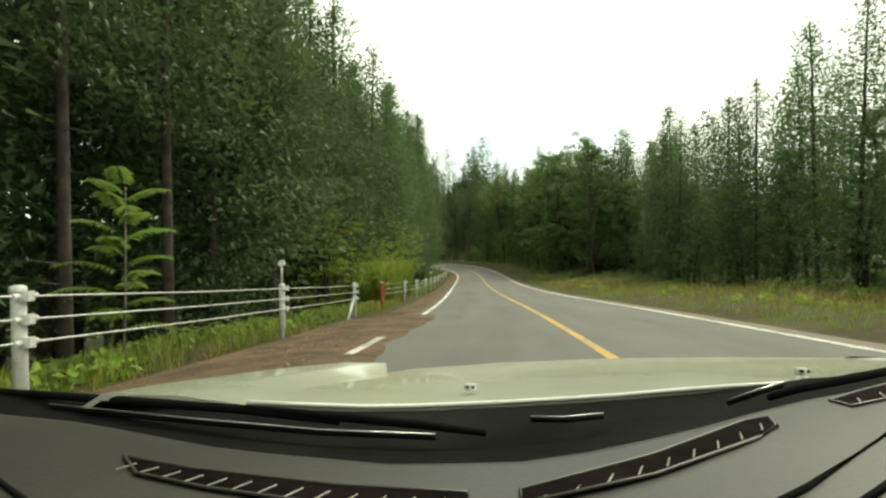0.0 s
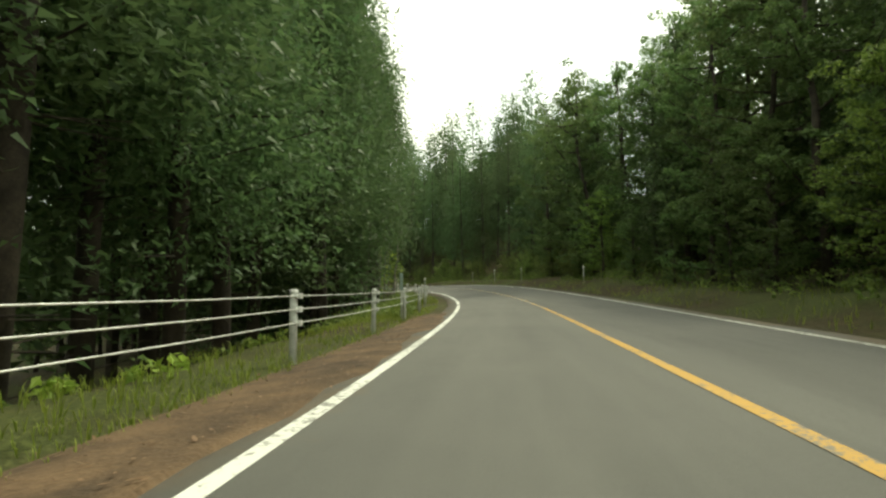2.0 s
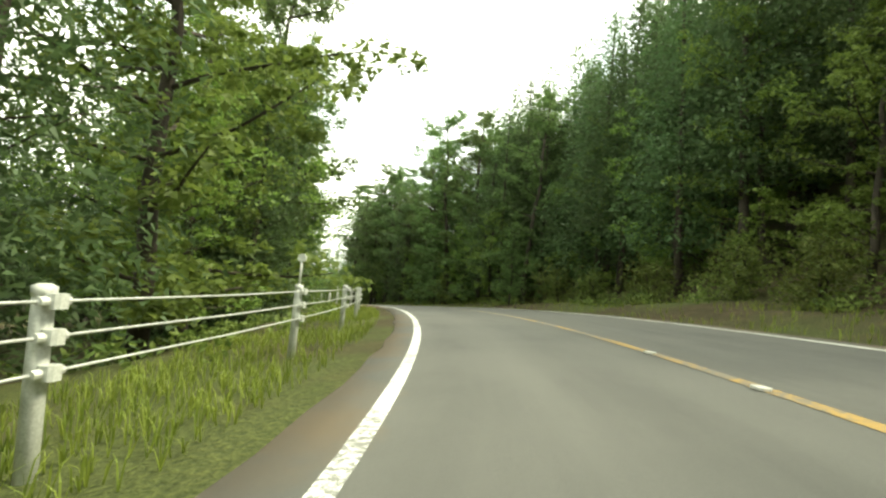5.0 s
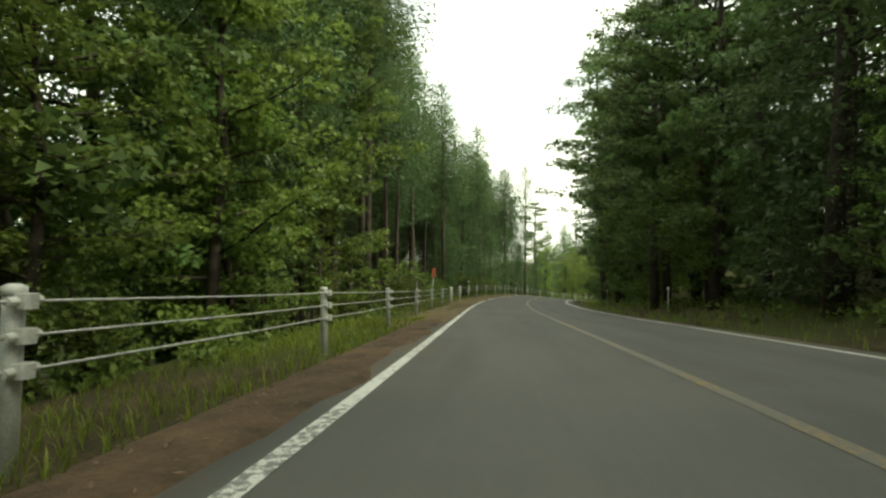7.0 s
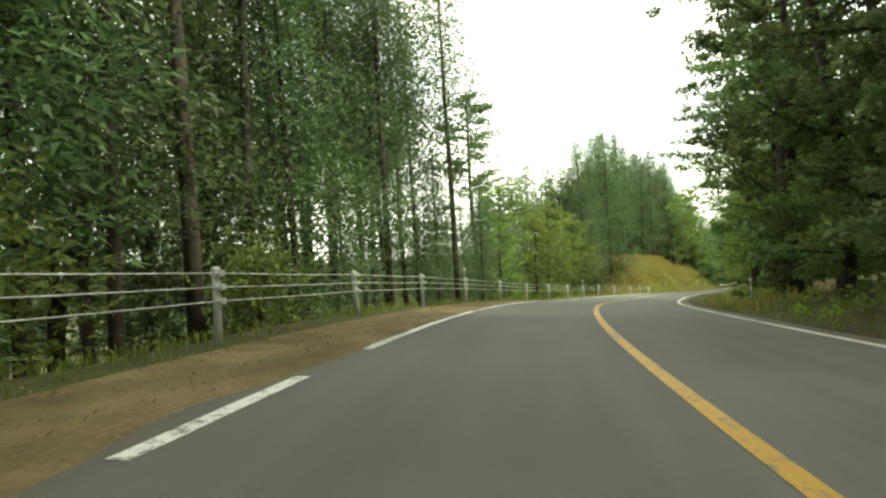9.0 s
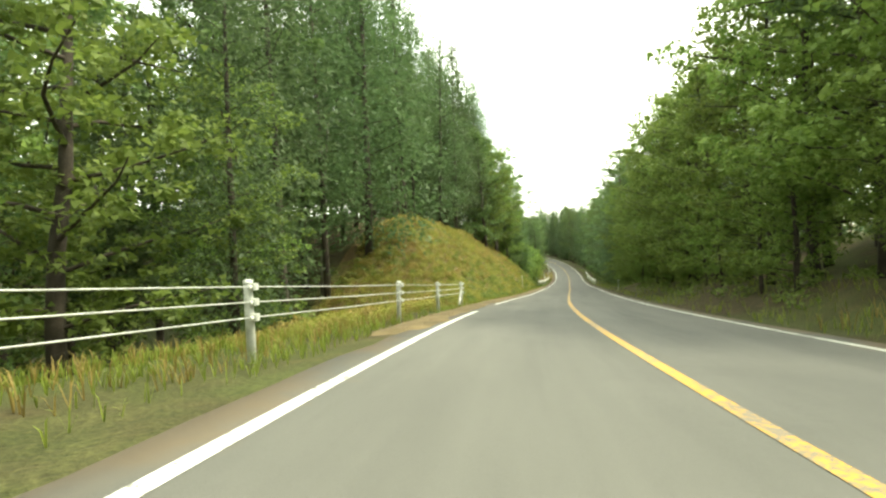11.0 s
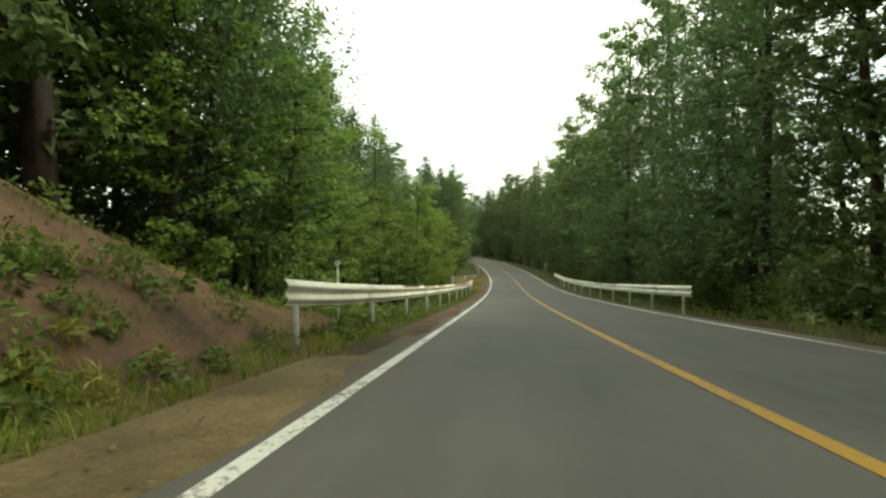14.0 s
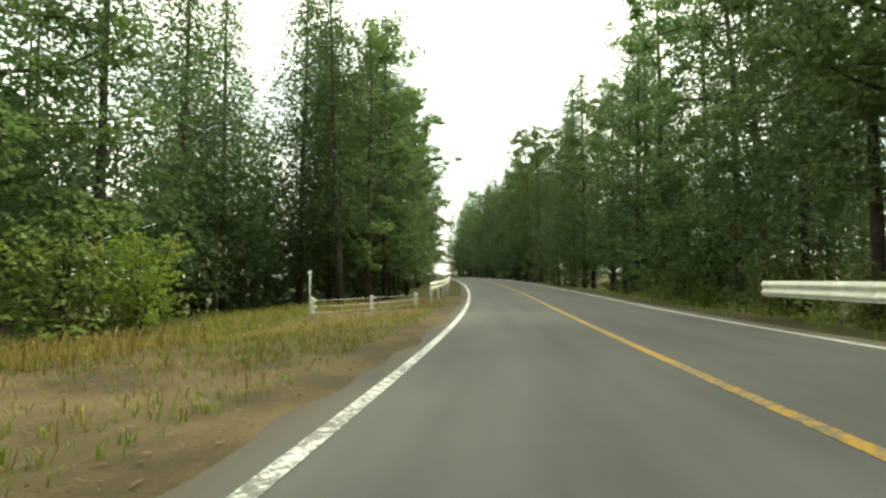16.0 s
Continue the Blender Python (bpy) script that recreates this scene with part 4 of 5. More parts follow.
def conifer(seed, h=17.0, base=0.3, spread=2.4, leaves=7500, size=0.21, thick=0.16, core=260, stubs=True):
    rng = np.random.default_rng(seed)
    tl = trunk_line(rng, h, 0.012, 0.012)
    sh = Shape().tube(tl, [thick * (1 - 0.9 * i / (len(tl) - 1)) + 0.02 for i in range(len(tl))], 8)
    a, b, pull = [], [], []
    n = int(9.5 * h * (1 - base))
    lobes, turn = rng.uniform(0.7, 1.25, 9), rng.uniform(0, 6.283)
    for i in range(n):
        f = ((i + rng.uniform(0, 1)) / n) ** 1.06
        az = i * 2.4 + rng.uniform(-0.5, 0.5)
        lobe = lobes[int(f * 3.99) + int(((az + turn) % 6.283) / 6.284 * 5)]
        reach = (spread * (1 - f) ** 0.72 * (0.62 + 0.38 * min(1, f * 5)) * lobe * rng.uniform(0.75, 1.12)) + 0.16
        o = at_height(tl, h * (base + (0.985 - base) * f))
        e = o + Vector((math.cos(az), math.sin(az), rng.uniform(-0.12, 0.3) + 0.55 * f)) * reach
        a.append(o)
        b.append(e)
        pull.append(0.25 + reach ** 1.35)
        if i % 4 == 0 and reach > 0.5:
            sh.tube([o, e], [0.028, 0.008], 3, False)
    a.append(tl[-1] - Vector((0, 0, 0.7)))
    b.append(tl[-1] + Vector((0, 0, 0.25)))
    pull.append(0.5)
    if stubs:
        for _ in range(int(h * 1.2)):
            z = rng.uniform(0.03, max(base, 0.2)) * h
            az = rng.uniform(0, 6.283)
            o = at_height(tl, z)
            sh.tube([o, o + Vector((math.cos(az), math.sin(az), rng.uniform(-0.2, 0.2))) * rng.uniform(0.3, 1.2)], [0.018, 0.006], 3, False)
    V, F = sprays(rng, a, b, pull, leaves, size, 0.5, 0.22)
    if core:
        mids = [Vector(x).lerp(y, 0.4) for x, y in zip(a, b)]
        V, F = merged((V, F), leaf_quads(rng, mids, [0.3] * len(mids), core * 2, 0.15, 0.8, 0.4, 0.5, 0.2, True))
    return sh, V, F


def broadleaf(seed, h=10.0, base=0.2, spread=3.6, leaves=3000, size=0.27, thick=0.15, stems=1, layered=0.55, tri=True, core=0):
    rng = np.random.default_rng(seed)
    sh, cs, rs = Shape(), [], []
    for st in range(stems):
        tl = trunk_line(rng, h * rng.uniform(0.8, 1.0) if st else h, 0.12 if stems > 1 else 0.04, 0.06)
        t = thick * (0.75 if st else 1)
        sh.tube(tl, [t * (1 - 0.85 * i / (len(tl) - 1)) + 0.015 for i in range(len(tl))], 7)
        count = int((26 if h > 8 else 18) / stems ** 0.5)
        for i in range(count):
            f = min((i + rng.uniform(0, 1)) / count, 0.99)
            z = tl[-1].z * (base + (0.98 - base) * f)
            reach = spread * (math.sin(math.pi * (0.2 + 0.74 * f)) ** 0.65) * rng.uniform(0.65, 1.12)
            az = i * 2.4 + rng.uniform(-0.6, 0.6)
            pts = limb(sh, rng, at_height(tl, z), (math.cos(az), math.sin(az), rng.uniform(0.0, 0.5)), reach, 0.05 * t / 0.15, 0.25)
            for p in pts[1:]:
                cs.append(p)
                rs.append(rng.uniform(0.35, 0.6) * (0.35 + 0.2 * spread))
                for _ in range(2):
                    if rng.uniform() < 0.6:
                        cs.append(p + Vector(np.clip(rng.normal(size=3), -1.2, 1.2)) * 0.5)
                        rs.append(rng.uniform(0.28, 0.5) * (0.3 + 0.16 * spread))
        cs.append(tl[-1])
        rs.append(0.5)
    V, F = leaf_quads(rng, cs, rs, leaves, size, layered, 0.25, 0.5, 0.9, tri)
    if core:
        inner = [c for c in cs if c.x ** 2 + c.y ** 2 < (0.5 * spread) ** 2]
        V, F = merged((V, F), leaf_quads(rng, inner, [0.3] * len(inner), core, size * 1.6, 0.6, 0.1, 0.5, 0.5, tri))
    return sh, V, F


def pine(seed, h=15.0):
    rng = np.random.default_rng(seed)
    tl = trunk_line(rng, h, 0.03, 0.03)
    sh = Shape().tube(tl, [0.17 * (1 - 0.85 * i / (len(tl) - 1)) + 0.02 for i in range(len(tl))], 8)
    cs, rs = [], []
    for i in range(19):
        f = i / 18
        z = h * (0.38 + 0.6 * f)
        reach = (3.4 * (1 - f) ** 0.7 + 0.6) * rng.uniform(0.6, 1.1)
        for k in range(2):
            az = rng.uniform(0, 6.283)
            pts = limb(sh, rng, at_height(tl, z), (math.cos(az), math.sin(az), 0.12), reach, 0.045, 0.12)
            for p in pts[2:]:
                cs.append(p)
                rs.append(rng.uniform(0.35, 0.7))
    V, F = leaf_quads(rng, cs, rs, 7000, 0.17, 0.35, -0.1, 0.3, 1.0, True)
    return sh, V, F


def as_tree(name, made, bark, leaf, label, category="tree"):
    sh, V, F = made
    root = thing(name, label, category, Matrix.Translation((0, 0, -500)))
    part("trunk", sh.mesh(name + "_trunk", bark, True), root)
    part("crown", mesh_of(name + "_crown", V, F, leaf), root)
    return root


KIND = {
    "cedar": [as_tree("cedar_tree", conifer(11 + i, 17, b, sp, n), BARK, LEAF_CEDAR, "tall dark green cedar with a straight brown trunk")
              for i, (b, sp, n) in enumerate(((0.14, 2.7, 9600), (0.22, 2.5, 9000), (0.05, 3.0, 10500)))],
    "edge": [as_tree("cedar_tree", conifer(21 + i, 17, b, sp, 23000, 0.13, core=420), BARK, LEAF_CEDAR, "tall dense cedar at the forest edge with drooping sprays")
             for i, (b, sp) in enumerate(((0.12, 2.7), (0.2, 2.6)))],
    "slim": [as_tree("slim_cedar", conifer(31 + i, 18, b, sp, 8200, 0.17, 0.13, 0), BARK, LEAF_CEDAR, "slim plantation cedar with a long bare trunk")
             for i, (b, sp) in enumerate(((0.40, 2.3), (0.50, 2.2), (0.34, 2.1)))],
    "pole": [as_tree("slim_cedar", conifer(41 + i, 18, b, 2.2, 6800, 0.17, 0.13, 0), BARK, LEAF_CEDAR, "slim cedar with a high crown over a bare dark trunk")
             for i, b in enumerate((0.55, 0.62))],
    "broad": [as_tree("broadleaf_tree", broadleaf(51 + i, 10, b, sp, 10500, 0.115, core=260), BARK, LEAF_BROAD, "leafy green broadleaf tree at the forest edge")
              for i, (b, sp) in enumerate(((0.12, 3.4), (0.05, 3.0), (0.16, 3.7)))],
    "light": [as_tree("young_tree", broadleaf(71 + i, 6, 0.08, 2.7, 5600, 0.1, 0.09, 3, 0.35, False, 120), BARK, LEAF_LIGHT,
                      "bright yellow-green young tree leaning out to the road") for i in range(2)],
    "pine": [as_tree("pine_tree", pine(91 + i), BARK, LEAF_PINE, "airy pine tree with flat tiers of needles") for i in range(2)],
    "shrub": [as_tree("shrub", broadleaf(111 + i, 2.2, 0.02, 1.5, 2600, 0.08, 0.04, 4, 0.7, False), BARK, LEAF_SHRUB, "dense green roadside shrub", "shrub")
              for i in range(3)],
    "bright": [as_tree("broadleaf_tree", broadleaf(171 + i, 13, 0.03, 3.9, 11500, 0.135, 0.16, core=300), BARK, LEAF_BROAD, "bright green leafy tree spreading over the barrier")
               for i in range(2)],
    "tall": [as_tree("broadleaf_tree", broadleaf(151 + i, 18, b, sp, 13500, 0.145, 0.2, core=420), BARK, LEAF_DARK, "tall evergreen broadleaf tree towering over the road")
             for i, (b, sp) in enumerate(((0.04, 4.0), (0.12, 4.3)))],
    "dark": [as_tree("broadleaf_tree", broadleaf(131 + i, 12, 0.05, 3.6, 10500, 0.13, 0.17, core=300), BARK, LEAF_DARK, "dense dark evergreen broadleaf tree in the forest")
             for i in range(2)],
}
BASE_H = {"pole": 18, "cedar": 17, "edge": 17, "slim": 18, "broad": 10, "light": 6, "pine": 15, "shrub": 2.2, "dark": 12, "tall": 18, "bright": 13}


def plant(kind, s, lat, h, rnd, lean=(0, 0)):
    src = rnd.choice(KIND[kind])
    if kind == "shrub":
        h = min(h, 2.8)
    k = h / BASE_H[kind]
    m = stand(s, lat, -0.1 * k, rnd.uniform(0, 6.283), 1.0, lean)
    wide = rnd.uniform(0.9, 1.15) * k
    copy_thing(src, m @ Matrix.Diagonal((wide, wide, k, 1)))


for side, s0, s1, lat, jit, gap, kinds, h0, h1 in TREE_ROWS:
    rnd = random.Random(int(s0 * 7 + lat * 13))
    s = s0 + gap * 0.5
    while s < s1:
        plant(rnd.choice(kinds), s + rnd.uniform(-0.3, 0.3) * gap, side * (lat + rnd.uniform(-jit, jit)), rnd.uniform(h0, h1), rnd,
              (rnd.uniform(-0.03, 0.03), rnd.uniform(-0.03, 0.03)))
        s += gap
for i, (kind, s, lat, h, lx, ly) in enumerate(SINGLE_TREES):
    plant(kind, s, lat, h, random.Random(900 + i), (lx, ly))


def sapling(s, lat, h):
    """A thin stem with long fronds of paired leaflets."""
    rng = np.random.default_rng(17)
    root = thing("sapling", "young bright green sapling with long feathered fronds", "sapling", stand(s, lat, 0.0))
    stem = Shape().tube([(0, 0, -1.2), (0.03, 0.02, h * 0.5), (0.0, 0.05, h)], [0.022, 0.016, 0.006], 6)
    part("stem", stem.mesh("stem", BARK_PALE, True), root)
    for i in range(19):
        V, F = [], []
        z = h * (0.22 + 0.78 * i / 18)
        az = 2.4 * i + rng.uniform(-0.3, 0.3)
        ln = (0.80 - 0.35 * i / 18) * rng.uniform(0.75, 1.15)
        up = 0.55 + 0.5 * i / 18
        d = Vector((math.cos(az), math.sin(az), 0))
        w = Vector((-d.y, d.x, 0))

        def on(t):
            return Vector((0, 0, z)) + d * ln * t + Vector((0, 0, up * t - 0.55 * t * t)) * ln

        for k in range(12):
            t = 0.12 + 0.88 * k / 11
            c = on(t)
            o = len(V)
            V += [c, c - Vector((0, 0, 0.008))]
            if k:
                F.append((o - 8, o - 7, o + 1, o))
            for sg in (-1, 1):
                a = (w * sg + d * 0.55).normalized()
                L = 0.21 * (1 - 0.6 * abs(t - 0.45)) * rng.uniform(0.8, 1.1)
                q = len(V)
                V += [c + a * L * 0.5 + d * 0.035, c + a * L - Vector((0, 0, 0.05)), c + a * L * 0.5 - d * 0.035]
                F.append((o, q, q + 1, q + 2))
        part("frond", mesh_of("frond", V, F, LEAF_BROAD), root)


sapling(6.4, 6.2, 2.45)


def bare_trunk(s, lat, h, thick, lean, label, stubs=5, seed=1):
    rng = np.random.default_rng(seed)
    root = thing("bare_trunk", label, "trunk", stand(s, lat, -0.2))
    pts = [Vector((lean[0] * t ** 1.3, lean[1] * t ** 1.3, h * t)) for t in (0, 0.15, 0.3, 0.45, 0.6, 0.75, 0.9, 1.0)]
    pts = [p + Vector(rng.normal(size=3)) * 0.03 for p in pts]
    part("trunk", Shape().tube(pts, [thick * (1 - 0.6 * i / 7) for i in range(8)], 8).mesh("bare_trunk_stem", BARK_PALE, True), root)
    for i in range(stubs):
        z = h * (0.12 + 0.6 * i / max(1, stubs))
        az = rng.uniform(-0.6, 0.9)
        o = at_height(pts, z)
        st = Shape().tube([o, o + Vector((math.cos(az), math.sin(az), 0.25)) * rng.uniform(0.3, 0.7)], [0.022, 0.008], 5)
        part("stub", st.mesh("stub", BARK_PALE, True), root)


bare_trunk(103.2, 6.6, 8.0, 0.072, (0.7, 1.9), "pale leaning dead trunk with broken branch stubs", 6, 3)
for i, (s_, l_, h_, ln) in enumerate(((95.5, 7.4, 9, 0.8), (97.0, 8.4, 10, 0.5), (98.3, 7.2, 8, 0.3), (99.5, 8.8, 10, 0.4), (101.0, 7.8, 9, 0.9), (90.5, 8.0, 10, 0.5))):
    bare_trunk(s_, l_, h_, 0.05, (ln * 0.4, ln), "thin pale bare trunk at the dark forest edge", 2, 20 + i)

bare_trunk(313.2, 13.4, 10.0, 0.15, (0.6, 0.5), "pale thick trunk standing among the cedars behind the bank", 2, 55)
bare_trunk(363.8, 10.4, 7.5, 0.10, (1.0, 2.2), "pale crooked trunk leaning out from the top of the bank", 3, 51)
bare_trunk(368.6, 9.9, 5.0, 0.06, (0.2, 0.6), "thin pale crooked trunk at the forest edge on the bank", 2, 52)
bare_trunk(355.0, 10.8, 6.5, 0.05, (0.3, 0.9), "thin pale crooked trunk at the forest edge on the bank", 2, 53)


def branch_pile(s, lat):
    rng = np.random.default_rng(44)
    root = thing("branch_pile", "tangled pile of grey fallen branches behind the barrier", "branches", stand(s, lat))
    for i in range(26):
        a = Vector((rng.uniform(-0.5, 0.5), rng.uniform(-1.2, 1.2), rng.uniform(-0.3, 0.4)))
        d = Vector((rng.normal() * 0.5, rng.normal(), rng.uniform(0.1, 0.9))).normalized() * rng.uniform(0.7, 1.6)
        mid_ = a + d * 0.5 + Vector(rng.normal(size=3)) * 0.08
        part("branch", Shape().tube([a, mid_, a + d], [0.03, 0.022, 0.008], 5).mesh("branch", BARK_PALE, True), root)
    big = Shape().tube([(-0.3, -1.2, -0.4), (0.1, 0.3, 0.9), (0.3, 1.0, 1.6)], [0.11, 0.10, 0.09], 8)
    part("log", big.mesh("log", BARK_PALE, True), root, "thick broken trunk leaning out of the pile")


branch_pile(106.0, 6.4)
for group in KIND.values():
    for src in group:
        for o in (*src.children_recursive, src):
            bpy.data.objects.remove(o)


# ---- woods behind the first rows: masses of trees with thicket below ----
WOOD_POLE = Shape().tube([(0, 0, -0.8), (0, 0, 8), (0, 0, 15)], [0.17, 0.11, 0.03], 6, False)


def wood_form(made, pole_size):
    """A tree of the woods in one mesh: crown and plain trunk."""
    _, V, F = made
    pole = np.array(WOOD_POLE.v) * pole_size
    quads = [tuple(i + len(V) for i in q) for q in WOOD_POLE.f]
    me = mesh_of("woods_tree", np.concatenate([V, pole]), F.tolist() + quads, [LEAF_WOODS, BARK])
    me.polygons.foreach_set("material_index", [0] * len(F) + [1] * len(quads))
    return me


FAR_FORMS = [wood_form(m, k) for m, k in ((conifer(201, 17, 0.16, 2.9, 1350, 0.43, core=20), 1), (conifer(202, 18, 0.28, 2.6, 1300, 0.43, core=20), 1), (broadleaf(203, 9, 0.0, 4.0, 1700, 0.34), 0.45), (conifer(207, 18, 0.48, 2.6, 1200, 0.43, core=0, stubs=False), 1))]
NEAR_FORMS = [wood_form(m, k) for m, k in ((conifer(204, 17, 0.14, 2.8, 4000, 0.26, core=40), 1), (conifer(205, 18, 0.24, 2.5, 3800, 0.26, core=40), 1), (broadleaf(206, 9, 0.0, 4.0, 4400, 0.175), 0.45), (conifer(208, 18, 0.48, 2.5, 3400, 0.24, core=0, stubs=False), 1))]


def woods(seed, side, s0, s1, lat0, lat1, gap, h0, h1, forms, label):
    rng = np.random.default_rng(seed)
    root = thing("woods", label, "woods", Matrix.Translation(Vector(place(s0, side * lat0))), "", "stuff")
    inv = root.matrix_basis.inverted()
    for _ in range(int((s1 - s0) * (lat1 - lat0) / gap ** 2)):
        s, lat = rng.uniform(s0, s1), side * (lat0 + (lat1 - lat0) * rng.uniform(0, 1) ** 1.3)
        p = place(s, lat)
        gap2 = ((RX - p[0]) ** 2 + (RY - p[1]) ** 2).min()
        if gap2 < (lat0 * 0.9) ** 2:
            continue
        form = (NEAR_FORMS if gap2 < 19.0 ** 2 else FAR_FORMS)[rng.integers(0, forms) if forms > 1 else 3]
        k, wide = rng.uniform(h0, h1) / 17, rng.uniform(0.9, 1.15)
        m = Matrix.Translation(Vector(p)) @ Matrix.Rotation(rng.uniform(0, 6.283), 4, "Z") @ Matrix.Diagonal((k * wide, k * wide, k, 1))
        part("tree", form, root, "", inv @ m)["kind"] = "stuff"


for i, row in enumerate(WOODS):
    woods(300 + i, *row, "deep dark mixed woods of cedar and thicket behind the road")


# ---- grass and weeds ----
def grass(name, zones, mat, label, seed):
    rng = np.random.default_rng(seed)
    V, F, o = [], [], 0
    for s0, s1, lat0, lat1, density, h in zones:
        n = int((s1 - s0) * abs(lat1 - lat0) * density * 0.85)
        s, lat = rng.uniform(s0, s1, n), rng.uniform(lat0, lat1, n)
        keep = (rough(s, lat, 2.3) + rng.normal(size=n) * 0.7 > -0.45) | (h > 1)
        s, lat = s[keep], lat[keep]
        p = place(s, lat, 0.0)
        n = len(s)
        for b in range(3):
            az, ln = rng.uniform(0, 6.283, n), h * rng.uniform(0.5, 1.3, n)
            out = ln * rng.uniform(0.15, 0.75, n)
            d = np.stack([np.cos(az), np.sin(az), np.zeros(n)], -1)
            w = np.stack([-np.sin(az), np.cos(az), np.zeros(n)], -1) * (0.004 + 0.010 * h)
            up = np.array([0, 0, 1.0])
            q0, q1 = p - w, p + w
            m = p + d * out[:, None] * 0.4 + up * ln[:, None] * 0.65
            q2, q3 = m + w * 0.8, m - w * 0.8
            q4 = p + d * out[:, None] + up * ln[:, None] * 0.85
            V.append(np.stack([q0, q1, q2, q3, q4], 1).reshape(-1, 3))
            i = o + np.arange(n) * 5
            F += np.stack([i, i + 1, i + 2, i + 3], 1).tolist()
            F += np.stack([i + 3, i + 2, i + 4], 1).tolist()
            o += n * 5
    return tagged(new(name, mesh_of(name, np.concatenate(V), F, mat)), label, "grass", kind="stuff")


grass("grass", GRASS_ZONES, GRASS, "green roadside grass and weeds on the verges", 3)
grass("dry_grass", DRY_ZONES, GRASS_DRY, "yellowing tall grass on the bank and verges", 4)


def weeds(name, zones, mat, label, seed, per=26, size=0.105, flat=0.7, aspect=0.45, patchy=-0.5):
    rng = np.random.default_rng(seed)
    cs, rs = [], []
    total = 0
    for s0, s1, lat0, lat1, density, h in zones:
        n = int((s1 - s0) * abs(lat1 - lat0) * density)
        s, lat = rng.uniform(s0, s1, n), rng.uniform(lat0, lat1, n)
        keep = rough(s, lat, 3.1) > patchy
        cs.append(place(s[keep], lat[keep], h * 0.45))
        rs.append(rng.uniform(0.5, 1.1, keep.sum()) * h)
        total += keep.sum()
    V, F = leaf_quads(rng, np.concatenate(cs), np.concatenate(rs), int(total * per), size, flat, 0.1, aspect, 0.7)
    return tagged(new(name, mesh_of(name, V, F, mat)), label, "weeds", kind="stuff")


weeds("undergrowth", WEED_ZONES, LEAF_SHRUB, "leafy green undergrowth of weeds and ferns", 6)
weeds("creeper", CREEPER_ZONES, LEAF_LIGHT, "bright green creeping weeds on the slopes", 8)
weeds("bank_thicket", THICKET_ZONES, LEAF_SHRUB, "low green bushes along the lower bank", 9, 95, 0.06, 0.8)
weeds("bank_tufts", TUFT_ZONES, GRASS_BANK, "shaggy yellow-green grass tufts hanging down the bank", 12, 105, 0.11, 0.85, 0.09, -1.2)
weeds("dry_tussocks", TUSSOCK_ZONES, GRASS_DRY, "tan and yellow dry tussocks on the upper bank", 10, 60, 0.15, 0.8, 0.13)


# ---- the car that carries the camera, as it stands at the start ----
CREAM, nt_, b_ = material("cream_car_paint", 0.22, 0, 0.6)
nt_.links.new(ramp(nt_, noise_tex(nt_, 6, 4), ((0.3, (0.40, 0.41, 0.33)), (0.7, (0.47, 0.48, 0.40)))), b_.inputs["Base Color"])
b_.inputs["Coat Weight"].default_value = 0.4
BLACK = two_tone("black_plastic", (0.005, 0.005, 0.005), (0.012, 0.012, 0.012), 4.0, 0.9, fine=90, bumped=0.1, spec=0.03)
DASH = two_tone("grey_dash_plastic", (0.026, 0.025, 0.022), (0.040, 0.037, 0.032), 3.0, 0.42, fine=200, bumped=0.05, spec=0.5)
# near-black for the shade inside the vents, which have no real depth
GAP_SHADE = two_tone("vent_shade_black", (0.004, 0.003, 0.003), (0.012, 0.008, 0.008), 5.0, 0.9, spec=0.03)
FIN = two_tone("pale_fin_plastic", (0.20, 0.19, 0.17), (0.34, 0.33, 0.30), 5.0, 0.6)
RUBBER = two_tone("tyre_rubber", (0.015, 0.015, 0.015), (0.03, 0.03, 0.03), 6.0, 0.85)
# near-white colour for the highlight painted on the hood's rear edge
LIP_GLINT = flat_paint("lip_glint_paint", (0.82, 0.82, 0.76), 0.3)
STEEL = two_tone("bright_steel", (0.5, 0.5, 0.5), (0.65, 0.65, 0.65), 6.0, 0.3, 0.8)

_h, _g = float(np.interp(0.0, RS, RTH)), math.atan(float(np.interp(0.0, RS, _rise)))
_eye = Vector(PATH[0][1:4])
CAR = Matrix.Translation(_eye) @ Euler((_g, 0, _h)).to_matrix().to_4x4() @ Matrix.Translation((0, 0, -0.929))
car = thing("car", "cream car with a bare dashboard standing in its lane", "car", CAR)


def loft(rows, closed=False):
    """A sheet through rows of points, each row with as many points."""
    n, k = len(rows), len(rows[0])
    v = [p for r in rows for p in r]
    f = [(i * k + j, i * k + j + 1, (i + 1) * k + j + 1, (i + 1) * k + j) for i in range(n - 1) for j in range(k - 1)]
    return v, f


def along(knots, xs):
    """Points at the given x on a line of knots (x, y, z)."""
    kx, ky, kz = zip(*knots)
    return [(x, float(np.interp(x, kx, ky)), float(np.interp(x, kx, kz))) for x in xs]


